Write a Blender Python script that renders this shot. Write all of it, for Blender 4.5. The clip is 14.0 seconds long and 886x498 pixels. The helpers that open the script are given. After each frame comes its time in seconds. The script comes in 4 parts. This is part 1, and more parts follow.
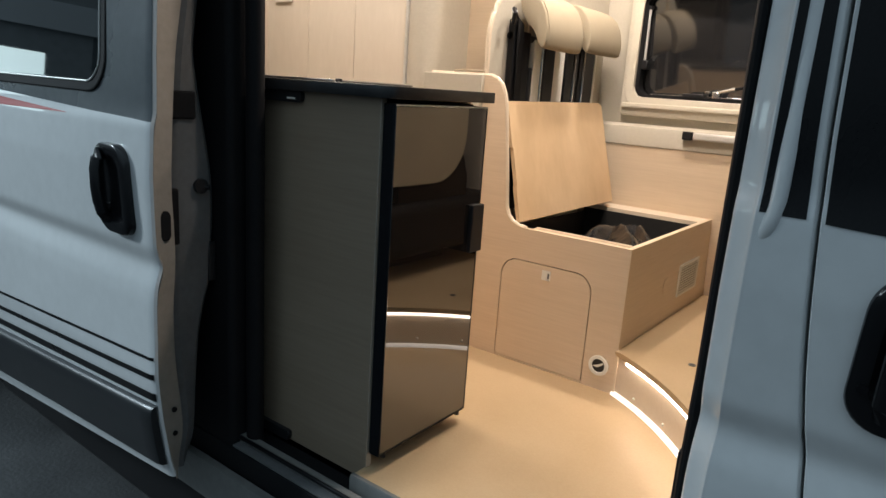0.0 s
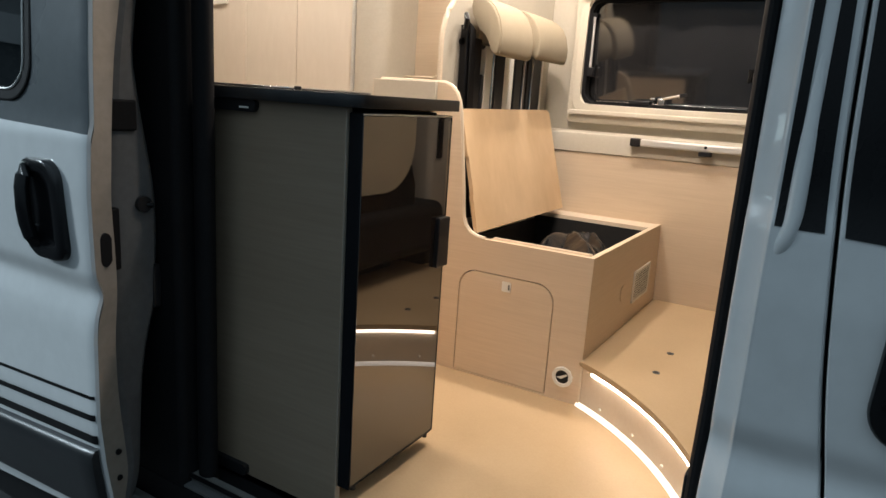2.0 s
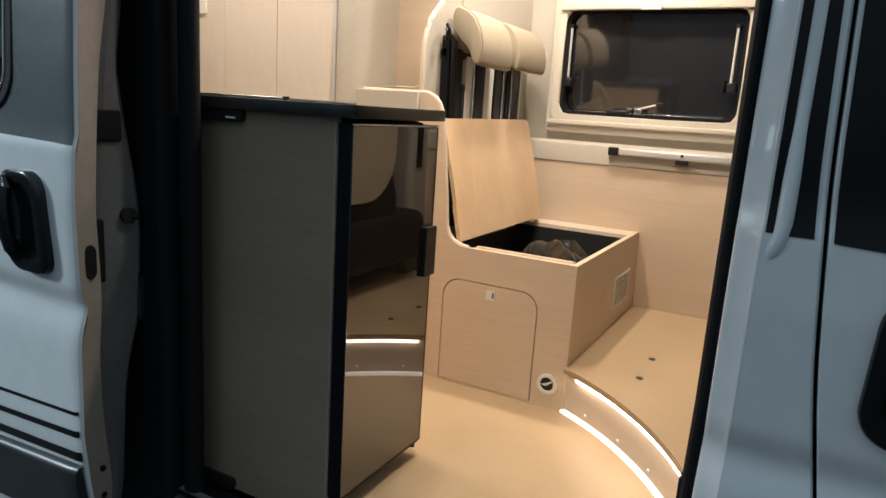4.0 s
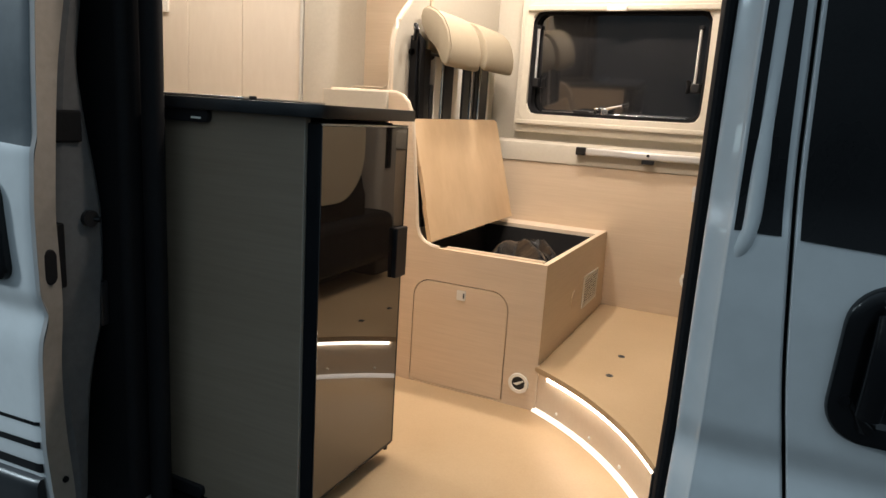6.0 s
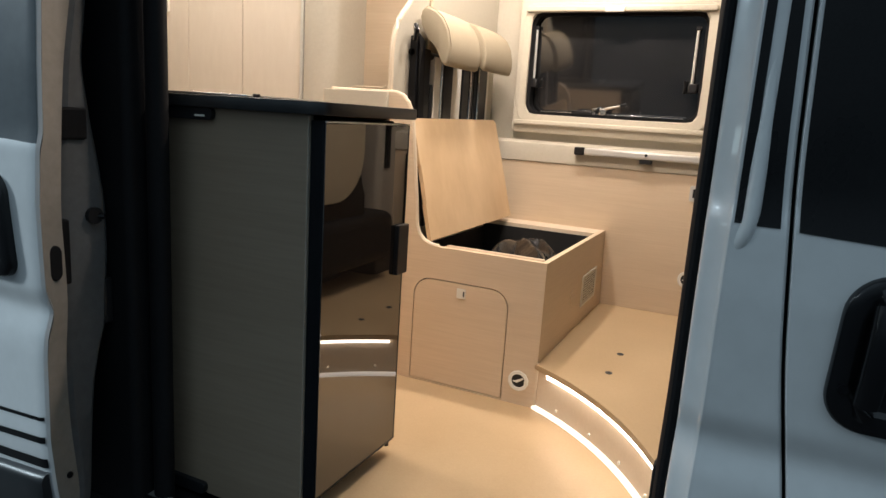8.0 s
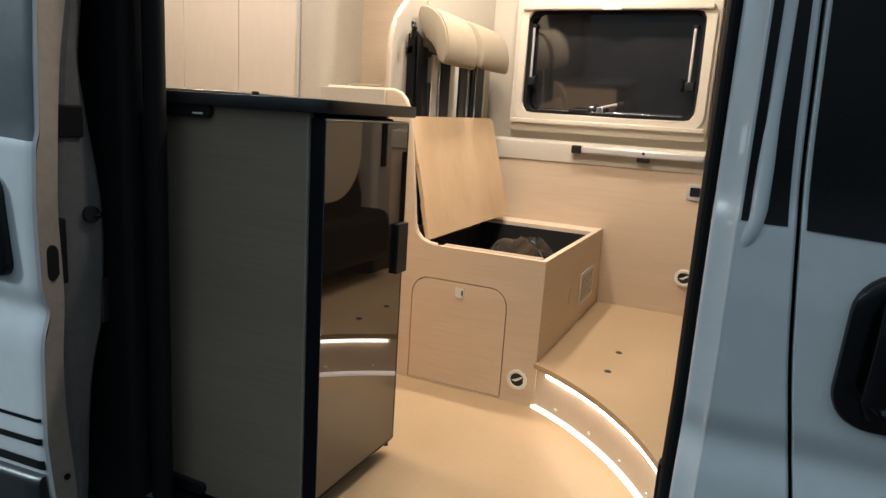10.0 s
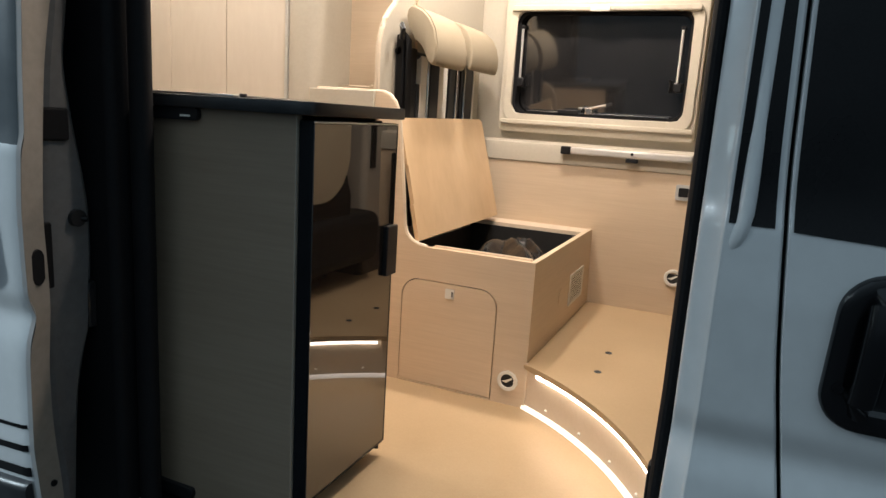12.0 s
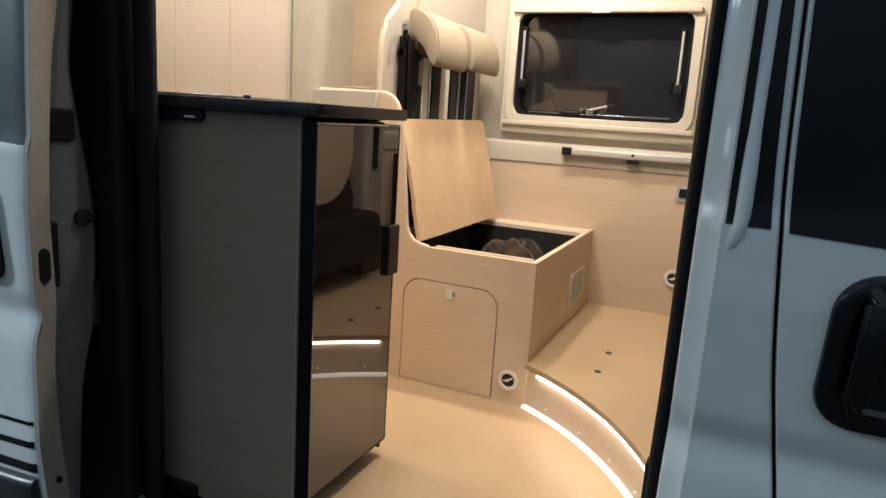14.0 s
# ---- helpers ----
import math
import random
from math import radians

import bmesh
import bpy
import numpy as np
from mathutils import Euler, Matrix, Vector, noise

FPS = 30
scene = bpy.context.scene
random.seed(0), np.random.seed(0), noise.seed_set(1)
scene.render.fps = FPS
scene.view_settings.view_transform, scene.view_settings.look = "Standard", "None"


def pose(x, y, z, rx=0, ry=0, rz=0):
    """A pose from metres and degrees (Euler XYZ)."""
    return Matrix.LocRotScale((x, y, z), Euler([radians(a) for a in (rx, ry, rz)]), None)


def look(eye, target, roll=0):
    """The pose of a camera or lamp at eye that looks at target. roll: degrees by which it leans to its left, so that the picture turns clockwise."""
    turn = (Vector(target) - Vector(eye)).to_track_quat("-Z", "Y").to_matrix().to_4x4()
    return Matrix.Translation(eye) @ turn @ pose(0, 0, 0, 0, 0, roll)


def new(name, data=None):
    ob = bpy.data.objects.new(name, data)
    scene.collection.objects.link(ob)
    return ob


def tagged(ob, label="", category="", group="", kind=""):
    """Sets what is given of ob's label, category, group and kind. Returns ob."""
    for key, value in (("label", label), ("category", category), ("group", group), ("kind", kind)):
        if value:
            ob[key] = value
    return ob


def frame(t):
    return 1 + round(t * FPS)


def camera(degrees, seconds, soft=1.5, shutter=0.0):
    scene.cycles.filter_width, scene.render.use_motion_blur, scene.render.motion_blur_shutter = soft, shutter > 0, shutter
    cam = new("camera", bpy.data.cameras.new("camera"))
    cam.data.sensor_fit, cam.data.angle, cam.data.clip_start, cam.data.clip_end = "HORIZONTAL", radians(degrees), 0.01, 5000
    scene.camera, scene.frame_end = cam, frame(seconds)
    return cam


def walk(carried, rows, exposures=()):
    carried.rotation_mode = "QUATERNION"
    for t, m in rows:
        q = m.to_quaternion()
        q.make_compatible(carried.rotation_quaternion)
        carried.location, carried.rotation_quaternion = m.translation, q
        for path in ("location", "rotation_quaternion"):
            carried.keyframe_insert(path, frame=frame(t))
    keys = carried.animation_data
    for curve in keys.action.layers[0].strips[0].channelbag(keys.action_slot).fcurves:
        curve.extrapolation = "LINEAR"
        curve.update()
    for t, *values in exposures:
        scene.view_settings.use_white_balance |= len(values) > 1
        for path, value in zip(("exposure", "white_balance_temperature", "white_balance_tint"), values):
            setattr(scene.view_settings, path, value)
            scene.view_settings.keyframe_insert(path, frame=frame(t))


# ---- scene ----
cam = camera(67.4, 14.0)
PATH = [
    (0, (-0.022, -0.914, 1.503), (-1.18, 0.648, 1.036), 3.9),
    (0.5, (-0.075, -0.925, 1.503), (-1.257, 0.623, 1.047), 3.9),
    (1, (-0.14, -0.96, 1.498), (-1.235, 0.652, 1.051), 3.9),
    (1.5, (-0.148, -0.927, 1.503), (-1.146, 0.749, 1.06), 3.7),
    (2, (-0.15, -0.9, 1.502), (-1.133, 0.787, 1.065), 3.8),
    (2.5, (-0.159, -0.907, 1.5), (-1.134, 0.785, 1.069), 3.8),
    (3, (-0.166, -0.913, 1.5), (-1.127, 0.788, 1.077), 3.8),
    (5.5, (-0.186, -0.93, 1.503), (-1.032, 0.838, 1.109), 3.7),
    (6, (-0.186, -0.92, 1.499), (-1.019, 0.854, 1.102), 3.7),
    (6.5, (-0.176, -0.909, 1.498), (-1.004, 0.869, 1.106), 3.6),
    (7, (-0.178, -0.915, 1.5), (-1.006, 0.862, 1.106), 3.7),
    (7.5, (-0.187, -0.925, 1.498), (-1.014, 0.853, 1.107), 3.7),
    (8, (-0.189, -0.939, 1.488), (-1.014, 0.841, 1.099), 3.7),
    (10.5, (-0.216, -0.938, 1.484), (-1.015, 0.854, 1.093), 3.7),
    (11, (-0.223, -0.942, 1.483), (-1.013, 0.854, 1.096), 3.7),
    (11.5, (-0.215, -0.941, 1.485), (-0.999, 0.857, 1.096), 3.6),
    (12, (-0.207, -0.935, 1.489), (-0.987, 0.865, 1.1), 3.6),
    (12.5, (-0.2, -0.935, 1.487), (-0.98, 0.865, 1.099), 3.6),
    (13, (-0.196, -0.939, 1.49), (-0.979, 0.86, 1.103), 3.5),
    (13.5, (-0.193, -0.944, 1.49), (-0.98, 0.853, 1.102), 3.6),
    (14, (-0.2, -0.948, 1.491), (-0.985, 0.85, 1.103), 3.7),
]
walk(cam, [(t, look(eye, target, roll)) for t, eye, target, roll in PATH])

# ---- world and lights ----
FLOOR = 0.58
world = bpy.data.worlds.new("dusk_sky")
scene.world = world
world.use_nodes = True
bg = world.node_tree.nodes["Background"]
bg.inputs[1].default_value = 1.0
sky_at = world.node_tree.nodes.new("ShaderNodeTexCoord")
sky_z = world.node_tree.nodes.new("ShaderNodeSeparateXYZ")
sky_ramp = world.node_tree.nodes.new("ShaderNodeValToRGB")
# dusk: dim towards the horizon, paler overhead
for at, c in ((0.0, (0.085, 0.118, 0.142)), (0.25, (0.155, 0.214, 0.259)), (1.0, (0.50, 0.68, 0.82))):
    e = sky_ramp.color_ramp.elements[0] if at == 0 else sky_ramp.color_ramp.elements[1] if at == 1 else sky_ramp.color_ramp.elements.new(at)
    e.position, e.color = at, (*c, 1)
world.node_tree.links.new(sky_at.outputs["Generated"], sky_z.inputs[0])
world.node_tree.links.new(sky_z.outputs["Z"], sky_ramp.inputs[0])
world.node_tree.links.new(sky_ramp.outputs[0], bg.inputs[0])


def area_lamp(name, m, sx, sy, watts, colour):
    data = bpy.data.lights.new(name, "AREA")
    data.shape, data.size, data.size_y, data.energy, data.color = "RECTANGLE", sx, sy, watts, colour
    ob = new(name, data)
    ob.matrix_world = m
    return ob


WARM = (1.0, 0.862, 0.748)
LAMPS = ((-1.10, 0.62, 10.0), (-0.74, 0.62, 10.0), (-1.10, 1.36, 12.0), (-0.78, 1.36, 11.5))
for x, y, watts in LAMPS:
    area_lamp("ceiling_lamp_light", pose(x, y, 2.59), 0.08, 0.06, watts, WARM)
area_lamp("kitchen_lamp_light", pose(-2.0, 0.66, 2.59), 0.46, 0.07, 12.5, WARM)
# Unseen cool spot, added only to brighten the slid-open door.
spot = bpy.data.lights.new("door_fill_spot", "SPOT")
spot.energy, spot.color, spot.spot_size, spot.spot_blend, spot.shadow_soft_size = 1580.0, (0.74, 0.90, 1.0), radians(32), 1.0, 0.5
new("door_fill_spot", spot).matrix_world = look((-7.0, -3.5, 4.0), (-2.7, -0.1, 1.1))

# ---- materials ----


def shader(name, colour, rough=0.5, metal=0.0, coat=0.0, spec=0.5):
    mat = bpy.data.materials.new(name)
    mat.use_nodes = True
    b = mat.node_tree.nodes["Principled BSDF"]
    b.inputs["Base Color"].default_value = (*colour, 1)
    b.inputs["Roughness"].default_value = rough
    b.inputs["Metallic"].default_value = metal
    b.inputs["Coat Weight"].default_value = coat
    b.inputs["Specular IOR Level"].default_value = spec
    return mat


def varied(name, dark, light, scale=(8, 8, 8), rough=0.5, metal=0.0, coat=0.0, bump=0.0, fine=(60, 60, 60), rvar=0.1, mix=0.5, spec=0.5):
    """Two scales of noise mix two colours; the finer one also gives relief and gloss."""
    mat = shader(name, light, rough, metal, coat, spec)
    nt = mat.node_tree
    b = nt.nodes["Principled BSDF"]
    geo = nt.nodes.new("ShaderNodeNewGeometry")
    facs = []
    for sc, det in ((scale, 4), (fine, 6)):
        mp = nt.nodes.new("ShaderNodeMapping")
        mp.inputs["Scale"].default_value = sc
        nt.links.new(geo.outputs["Position"], mp.inputs["Vector"])
        n = nt.nodes.new("ShaderNodeTexNoise")
        n.inputs["Scale"].default_value = 1.0
        n.inputs["Detail"].default_value = det
        n.inputs["Roughness"].default_value = 0.55
        nt.links.new(mp.outputs[0], n.inputs["Vector"])
        facs.append(n.outputs["Fac"])
    m = nt.nodes.new("ShaderNodeMix")
    m.inputs[0].default_value = mix
    nt.links.new(facs[0], m.inputs[2])
    nt.links.new(facs[1], m.inputs[3])
    ramp = nt.nodes.new("ShaderNodeValToRGB")
    ramp.color_ramp.elements[0].position, ramp.color_ramp.elements[1].position = 0.33, 0.67
    ramp.color_ramp.elements[0].color = (*dark, 1)
    ramp.color_ramp.elements[1].color = (*light, 1)
    nt.links.new(m.outputs[0], ramp.inputs[0])
    nt.links.new(ramp.outputs[0], b.inputs["Base Color"])
    mr = nt.nodes.new("ShaderNodeMapRange")
    mr.inputs["To Min"].default_value, mr.inputs["To Max"].default_value = max(0, rough - rvar), min(1, rough + rvar)
    nt.links.new(facs[0], mr.inputs[0])
    nt.links.new(mr.outputs[0], b.inputs["Roughness"])
    if bump:
        bp = nt.nodes.new("ShaderNodeBump")
        bp.inputs["Strength"].default_value = 0.6
        bp.inputs["Distance"].default_value = bump
        nt.links.new(facs[1], bp.inputs["Height"])
        nt.links.new(bp.outputs[0], b.inputs["Normal"])
    return mat


PAINT = varied("white_van_paint", (0.61, 0.62, 0.62), (0.68, 0.69, 0.69), (1.3, 1.3, 1.3), 0.30, coat=1.0, fine=(25, 25, 25), rvar=0.06)
FILM = varied("anthracite_film", (0.080, 0.090, 0.097), (0.110, 0.121, 0.129), (3, 3, 3), 0.28, coat=0.5, fine=(40, 40, 40))
BLACKFILM = varied("black_film", (0.005, 0.005, 0.006), (0.011, 0.011, 0.012), (6, 6, 6), 0.30, fine=(300, 300, 300), bump=0.0001, spec=0.2)
PLASTIC = varied("black_plastic", (0.010, 0.010, 0.011), (0.020, 0.020, 0.022), (10, 10, 10), 0.36, fine=(400, 400, 400), bump=0.0001, spec=0.3)
GLOSSBLACK = varied("gloss_black_plastic", (0.005, 0.005, 0.006), (0.009, 0.009, 0.010), (10, 10, 10), 0.20, fine=(300, 300, 300), spec=0.35)
CLAD = varied("grey_black_cladding", (0.012, 0.013, 0.015), (0.022, 0.024, 0.026), (4, 4, 4), 0.34, fine=(300, 300, 300), bump=0.0002)
RUBBER = varied("black_rubber", (0.004, 0.004, 0.005), (0.008, 0.008, 0.009), (10, 10, 10), 0.7, fine=(150, 150, 150), rvar=0.1, spec=0.2)
SILLGREY = varied("grey_sill_paint", (0.12, 0.12, 0.115), (0.17, 0.17, 0.16), (3, 9, 9), 0.45, fine=(40, 40, 40))
GREYTRIM = varied("grey_door_trim", (0.085, 0.088, 0.09), (0.12, 0.123, 0.125), (6, 6, 6), 0.6, fine=(60, 60, 60))
OAK_X = varied("pale_oak_laminate", (0.61, 0.478, 0.34), (0.69, 0.555, 0.41), (1.2, 7, 16), 0.42, fine=(7, 60, 190), mix=0.55, bump=0.0001)
OAK_Y = varied("pale_oak_laminate_cross", (0.61, 0.478, 0.34), (0.69, 0.555, 0.41), (7, 1.2, 16), 0.42, fine=(60, 7, 190), mix=0.55, bump=0.0001)
PLY = varied("birch_ply_lid", (0.57, 0.39, 0.222), (0.71, 0.515, 0.318), (5, 5, 3.2), 0.42, fine=(45, 40, 5), mix=0.16, bump=0.0001)
EDGE = varied("pale_edge_band", (0.66, 0.55, 0.42), (0.72, 0.61, 0.48), (10, 10, 10), 0.45, fine=(90, 90, 90))
TANWOOD = varied("tan_batten_wood", (0.36, 0.25, 0.15), (0.44, 0.315, 0.195), (4, 9, 9), 0.5, fine=(10, 90, 90))
VINYL = varied("sand_vinyl_floor", (0.43, 0.307, 0.177), (0.495, 0.362, 0.218), (4, 4, 4), 0.38, fine=(170, 170, 170), mix=0.35, bump=0.0002, rvar=0.08)
CREAM = varied("cream_lining", (0.48, 0.44, 0.362), (0.54, 0.50, 0.42), (2.5, 2.5, 2.5), 0.45, fine=(90, 90, 90), mix=0.4)
WINFRAME = varied("cream_window_plastic", (0.58, 0.53, 0.435), (0.64, 0.59, 0.49), (3, 3, 3), 0.30, fine=(90, 90, 90), rvar=0.06)
PANELW = varied("ivory_wall_panel", (0.67, 0.60, 0.505), (0.72, 0.65, 0.555), (2, 2, 1), 0.4, fine=(50, 50, 12))
SIDEP = varied("taupe_wood_panel", (0.235, 0.178, 0.125), (0.285, 0.22, 0.158), (1.1, 5, 7), 0.5, fine=(6, 50, 120), mix=0.5)
COUNTER = varied("anthracite_worktop", (0.012, 0.012, 0.013), (0.024, 0.024, 0.025), (20, 20, 20), 0.33, fine=(260, 260, 260), bump=0.0002)
GLASSBLACK = shader("black_mirror_glass", (0.014, 0.011, 0.009), 0.02)
GLASSBLACK.node_tree.nodes["Principled BSDF"].inputs["IOR"].default_value = 2.15
ACRYLIC = varied("dark_acrylic", (0.013, 0.013, 0.014), (0.026, 0.026, 0.027), (2.5, 2.5, 4), 0.06, fine=(9, 9, 14), rvar=0.03)
ACRYLIC.node_tree.nodes["Principled BSDF"].inputs["IOR"].default_value = 2.0
TINT = shader("tinted_door_glass", (0.006, 0.008, 0.009), 0.02)
TINT.node_tree.nodes["Principled BSDF"].inputs["IOR"].default_value = 2.3
FABRIC = varied("beige_upholstery", (0.33, 0.278, 0.196), (0.40, 0.34, 0.245), (6, 6, 6), 0.85, fine=(420, 420, 420), bump=0.0006)
STEEL = varied("black_steel", (0.003, 0.003, 0.004), (0.007, 0.007, 0.008), (8, 8, 8), 0.32, fine=(200, 200, 200), spec=0.25)
CHROME = shader("brushed_steel", (0.62, 0.62, 0.62), 0.25, metal=1.0)
ALU = varied("anodised_aluminium", (0.66, 0.65, 0.62), (0.74, 0.73, 0.70), (5, 40, 40), 0.35, metal=0.45, fine=(12, 200, 200))
BLACKSIDE = varied("black_fridge_side", (0.004, 0.005, 0.007), (0.008, 0.009, 0.011), (10, 10, 10), 0.5, fine=(200, 200, 200), spec=0.12)
TAUPE_EDGE = varied("taupe_edge_band", (0.30, 0.26, 0.21), (0.36, 0.32, 0.26), (10, 10, 10), 0.5, fine=(90, 90, 90))
WHITE = varied("white_plastic", (0.72, 0.70, 0.64), (0.78, 0.76, 0.70), (12, 12, 12), 0.4, fine=(80, 80, 80))
BAG = varied("grey_plastic_bag", (0.005, 0.005, 0.006), (0.012, 0.012, 0.014), (14, 14, 14), 0.20, fine=(45, 45, 45), bump=0.001)
PILLARGREY = varied("grey_beige_trim", (0.30, 0.275, 0.235), (0.36, 0.33, 0.285), (4, 4, 4), 0.55, fine=(120, 120, 120))
# White door paint darkened to grey-beige for the dim light on the edge.
DOOREDGE_SHADED = varied("shaded_white_door_edge", (0.20, 0.18, 0.155), (0.26, 0.235, 0.205), (4, 4, 4), 0.5, fine=(60, 60, 60))
CONCRETE = varied("grey_concrete", (0.24, 0.25, 0.25), (0.36, 0.37, 0.37), (0.5, 0.5, 0.5), 0.8, fine=(6, 6, 6))
DARKBOX = varied("near_black", (0.008, 0.008, 0.008), (0.016, 0.016, 0.016), (12, 12, 12), 0.6, fine=(80, 80, 80))
RED = shader("red_stripe_film", (0.36, 0.035, 0.03), 0.35, coat=0.3)
ASPHALT = varied("dark_asphalt", (0.015, 0.016, 0.017), (0.055, 0.057, 0.058), (3.5, 3.5, 3.5), 0.7, fine=(60, 60, 60), bump=0.005, rvar=0.2, mix=0.3)
TYRE = varied("tyre_rubber", (0.008, 0.008, 0.008), (0.015, 0.015, 0.015), (20, 20, 20), 0.9, fine=(90, 90, 90), spec=0.15)
NIGHT = shader("night_behind_window", (0.004, 0.005, 0.007), 0.9)
SEATBLACK = varied("black_seat_plastic", (0.003, 0.003, 0.004), (0.006, 0.006, 0.007), (10, 10, 10), 0.6, fine=(300, 300, 300), spec=0.2)
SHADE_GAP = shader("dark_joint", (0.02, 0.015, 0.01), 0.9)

def glow(name, colour, strength):
    mat = bpy.data.materials.new(name)
    mat.use_nodes = True
    b = mat.node_tree.nodes["Principled BSDF"]
    b.inputs["Base Color"].default_value = (0.8, 0.8, 0.8, 1)
    b.inputs["Emission Color"].default_value = (*colour, 1)
    b.inputs["Emission Strength"].default_value = strength
    return mat


LED = glow("led_strip_diffuser", (1.0, 0.84, 0.70), 12.5)
# Foot trim is no lamp; its emission stands for light from the strip above.
FOOTGLOW = glow("lit_foot_trim", (1.0, 0.86, 0.72), 0.95)
SHOPGLOW = glow("lit_shop_window", (0.72, 0.95, 1.0), 2.6)
LAMPGLOW = glow("lamp_diffuser", WARM, 4.0)

# ---- mesh helpers ----


def part(name, bm, material, parent=None, label="", angle=32):
    """Links a bmesh, given in world metres, as one mesh object under a thing or a part."""
    bmesh.ops.recalc_face_normals(bm, faces=bm.faces)
    me = bpy.data.meshes.new(name)
    curved = [f.material_index != FLAT for f in bm.faces]
    for f in bm.faces:
        f.material_index = 0
    bm.to_mesh(me)
    bm.free()
    me.set_sharp_from_angle(angle=radians(angle))
    me.polygons.foreach_set("use_smooth", curved)
    me.materials.append(material)
    ob = new(name, me)
    if parent:
        ob.parent = parent
        ob.matrix_parent_inverse = ROOTS[parent.name].inverted()
    ROOTS[ob.name] = Matrix()
    return tagged(ob, label)


ROOTS = {}
FLAT = 7  # marks the plain faces between rounded edges


def thing(name, at, label, category, group="", kind=""):
    ob = new(name)
    ob.empty_display_size = 0.1
    ob.location = at
    ROOTS[ob.name] = Matrix.Translation(at)
    return tagged(ob, label, category, group, kind)


def solid(name, bm, material, label, category, kind="structure", angle=32):
    return tagged(part(name, bm, material, None, "", angle), label, category, "", kind)


def mark_flat(bm, axes):
    """Plain faces across the given axes keep their own normal beside rounded edges."""
    bm.normal_update()
    for f in bm.faces:
        if any(abs(f.normal["xyz".index(a)]) > 0.9995 for a in axes):
            f.material_index = FLAT


def box(x0, x1, y0, y1, z0, z1, bev=0.003, bm=None, seg=2):
    bm = bm or bmesh.new()
    r = bmesh.ops.create_cube(bm, size=1.0)
    for v in r["verts"]:
        v.co = Vector(((x0 + x1) / 2 + v.co.x * (x1 - x0), (y0 + y1) / 2 + v.co.y * (y1 - y0), (z0 + z1) / 2 + v.co.z * (z1 - z0)))
    if bev:
        edges = list({e for v in r["verts"] for e in v.link_edges})
        bmesh.ops.bevel(bm, geom=edges, offset=bev, segments=seg, affect="EDGES", profile=0.5)
        mark_flat(bm, "xyz")
    return bm


def rrect(u0, u1, v0, v1, r=(0.01, 0.01, 0.01, 0.01), n=6):
    """A rounded rectangle: radii at low-low, high-low, high-high, low-high."""
    if not isinstance(r, tuple):
        r = (r,) * 4
    pts = []
    for cu, cv, rr, a0 in ((u0, v0, r[0], 180), (u1, v0, r[1], 270), (u1, v1, r[2], 0), (u0, v1, r[3], 90)):
        su, sv = (1 if cu == u0 else -1), (1 if cv == v0 else -1)
        if rr <= 0:
            pts.append((cu, cv))
            continue
        for i in range(n + 1):
            a = radians(a0 + 90 * i / n)
            pts.append((cu + su * rr + rr * math.cos(a), cv + sv * rr + rr * math.sin(a)))
    return pts


def place(axis, u, v, d):
    return Vector((d, u, v)) if axis == "x" else Vector((u, d, v)) if axis == "y" else Vector((u, v, d))


def prism(axis, outline, d0, d1, holes=(), bev=0.0, bm=None):
    """A plate between d0 and d1 along the axis, with the outline and holes given in the other two."""
    bm = bm or bmesh.new()
    loops = [outline, *holes]
    ends = []
    for d in (d0, d1):
        rings, edges = [], []
        for pts in loops:
            vs = [bm.verts.new(place(axis, u, v, d)) for u, v in pts]
            rings.append(vs)
            if holes:
                edges += [bm.edges.new((vs[i], vs[(i + 1) % len(vs)])) for i in range(len(vs))]
        if holes:
            bmesh.ops.triangle_fill(bm, edges=edges, use_beauty=True, use_dissolve=False)
        else:
            bm.faces.new(rings[0])
        ends.append(rings)
    rim = []
    for a, b in zip(*ends):
        n = len(a)
        for i in range(n):
            bm.faces.new((a[i], a[(i + 1) % n], b[(i + 1) % n], b[i]))
            rim += [(a[i], a[(i + 1) % n]), (b[i], b[(i + 1) % n])]
    if bev:
        es = [bm.edges.get(p) for p in rim]
        bmesh.ops.bevel(bm, geom=[e for e in es if e], offset=bev, segments=2, affect="EDGES", profile=0.5)
        mark_flat(bm, axis)
    return bm


def loft(rows, bm=None, closed=False, skip=None):
    bm = bm or bmesh.new()
    grid = [[bm.verts.new(p) for p in row] for row in rows]
    for i in range(len(grid) - 1):
        n = len(grid[i])
        for j in range(n if closed else n - 1):
            k = (j + 1) % n
            if skip and skip(i, j):
                continue
            bm.faces.new((grid[i][j], grid[i][k], grid[i + 1][k], grid[i + 1][j]))
    return bm


def tube(path, r, seg=12, bm=None, flat=1.0):
    """A round bar along a path, with capped ends."""
    bm = bm or bmesh.new()
    path = [Vector(p) for p in path]
    rings = []
    rs = r if isinstance(r, list) else [r] * len(path)
    for i, p in enumerate(path):
        r = rs[i]
        d = (path[min(i + 1, len(path) - 1)] - path[max(i - 1, 0)]).normalized()
        up = Vector((0, 0, 1)) if abs(d.z) < 0.9 else Vector((1, 0, 0))
        a = d.cross(up).normalized()
        b = a.cross(d).normalized()
        rings.append([bm.verts.new(p + a * r * flat * math.cos(2 * math.pi * k / seg) + b * r * math.sin(2 * math.pi * k / seg)) for k in range(seg)])
    for i in range(len(rings) - 1):
        for k in range(seg):
            bm.faces.new((rings[i][k], rings[i][(k + 1) % seg], rings[i + 1][(k + 1) % seg], rings[i + 1][k]))
    bm.faces.new(rings[0])
    bm.faces.new(rings[-1])
    return bm


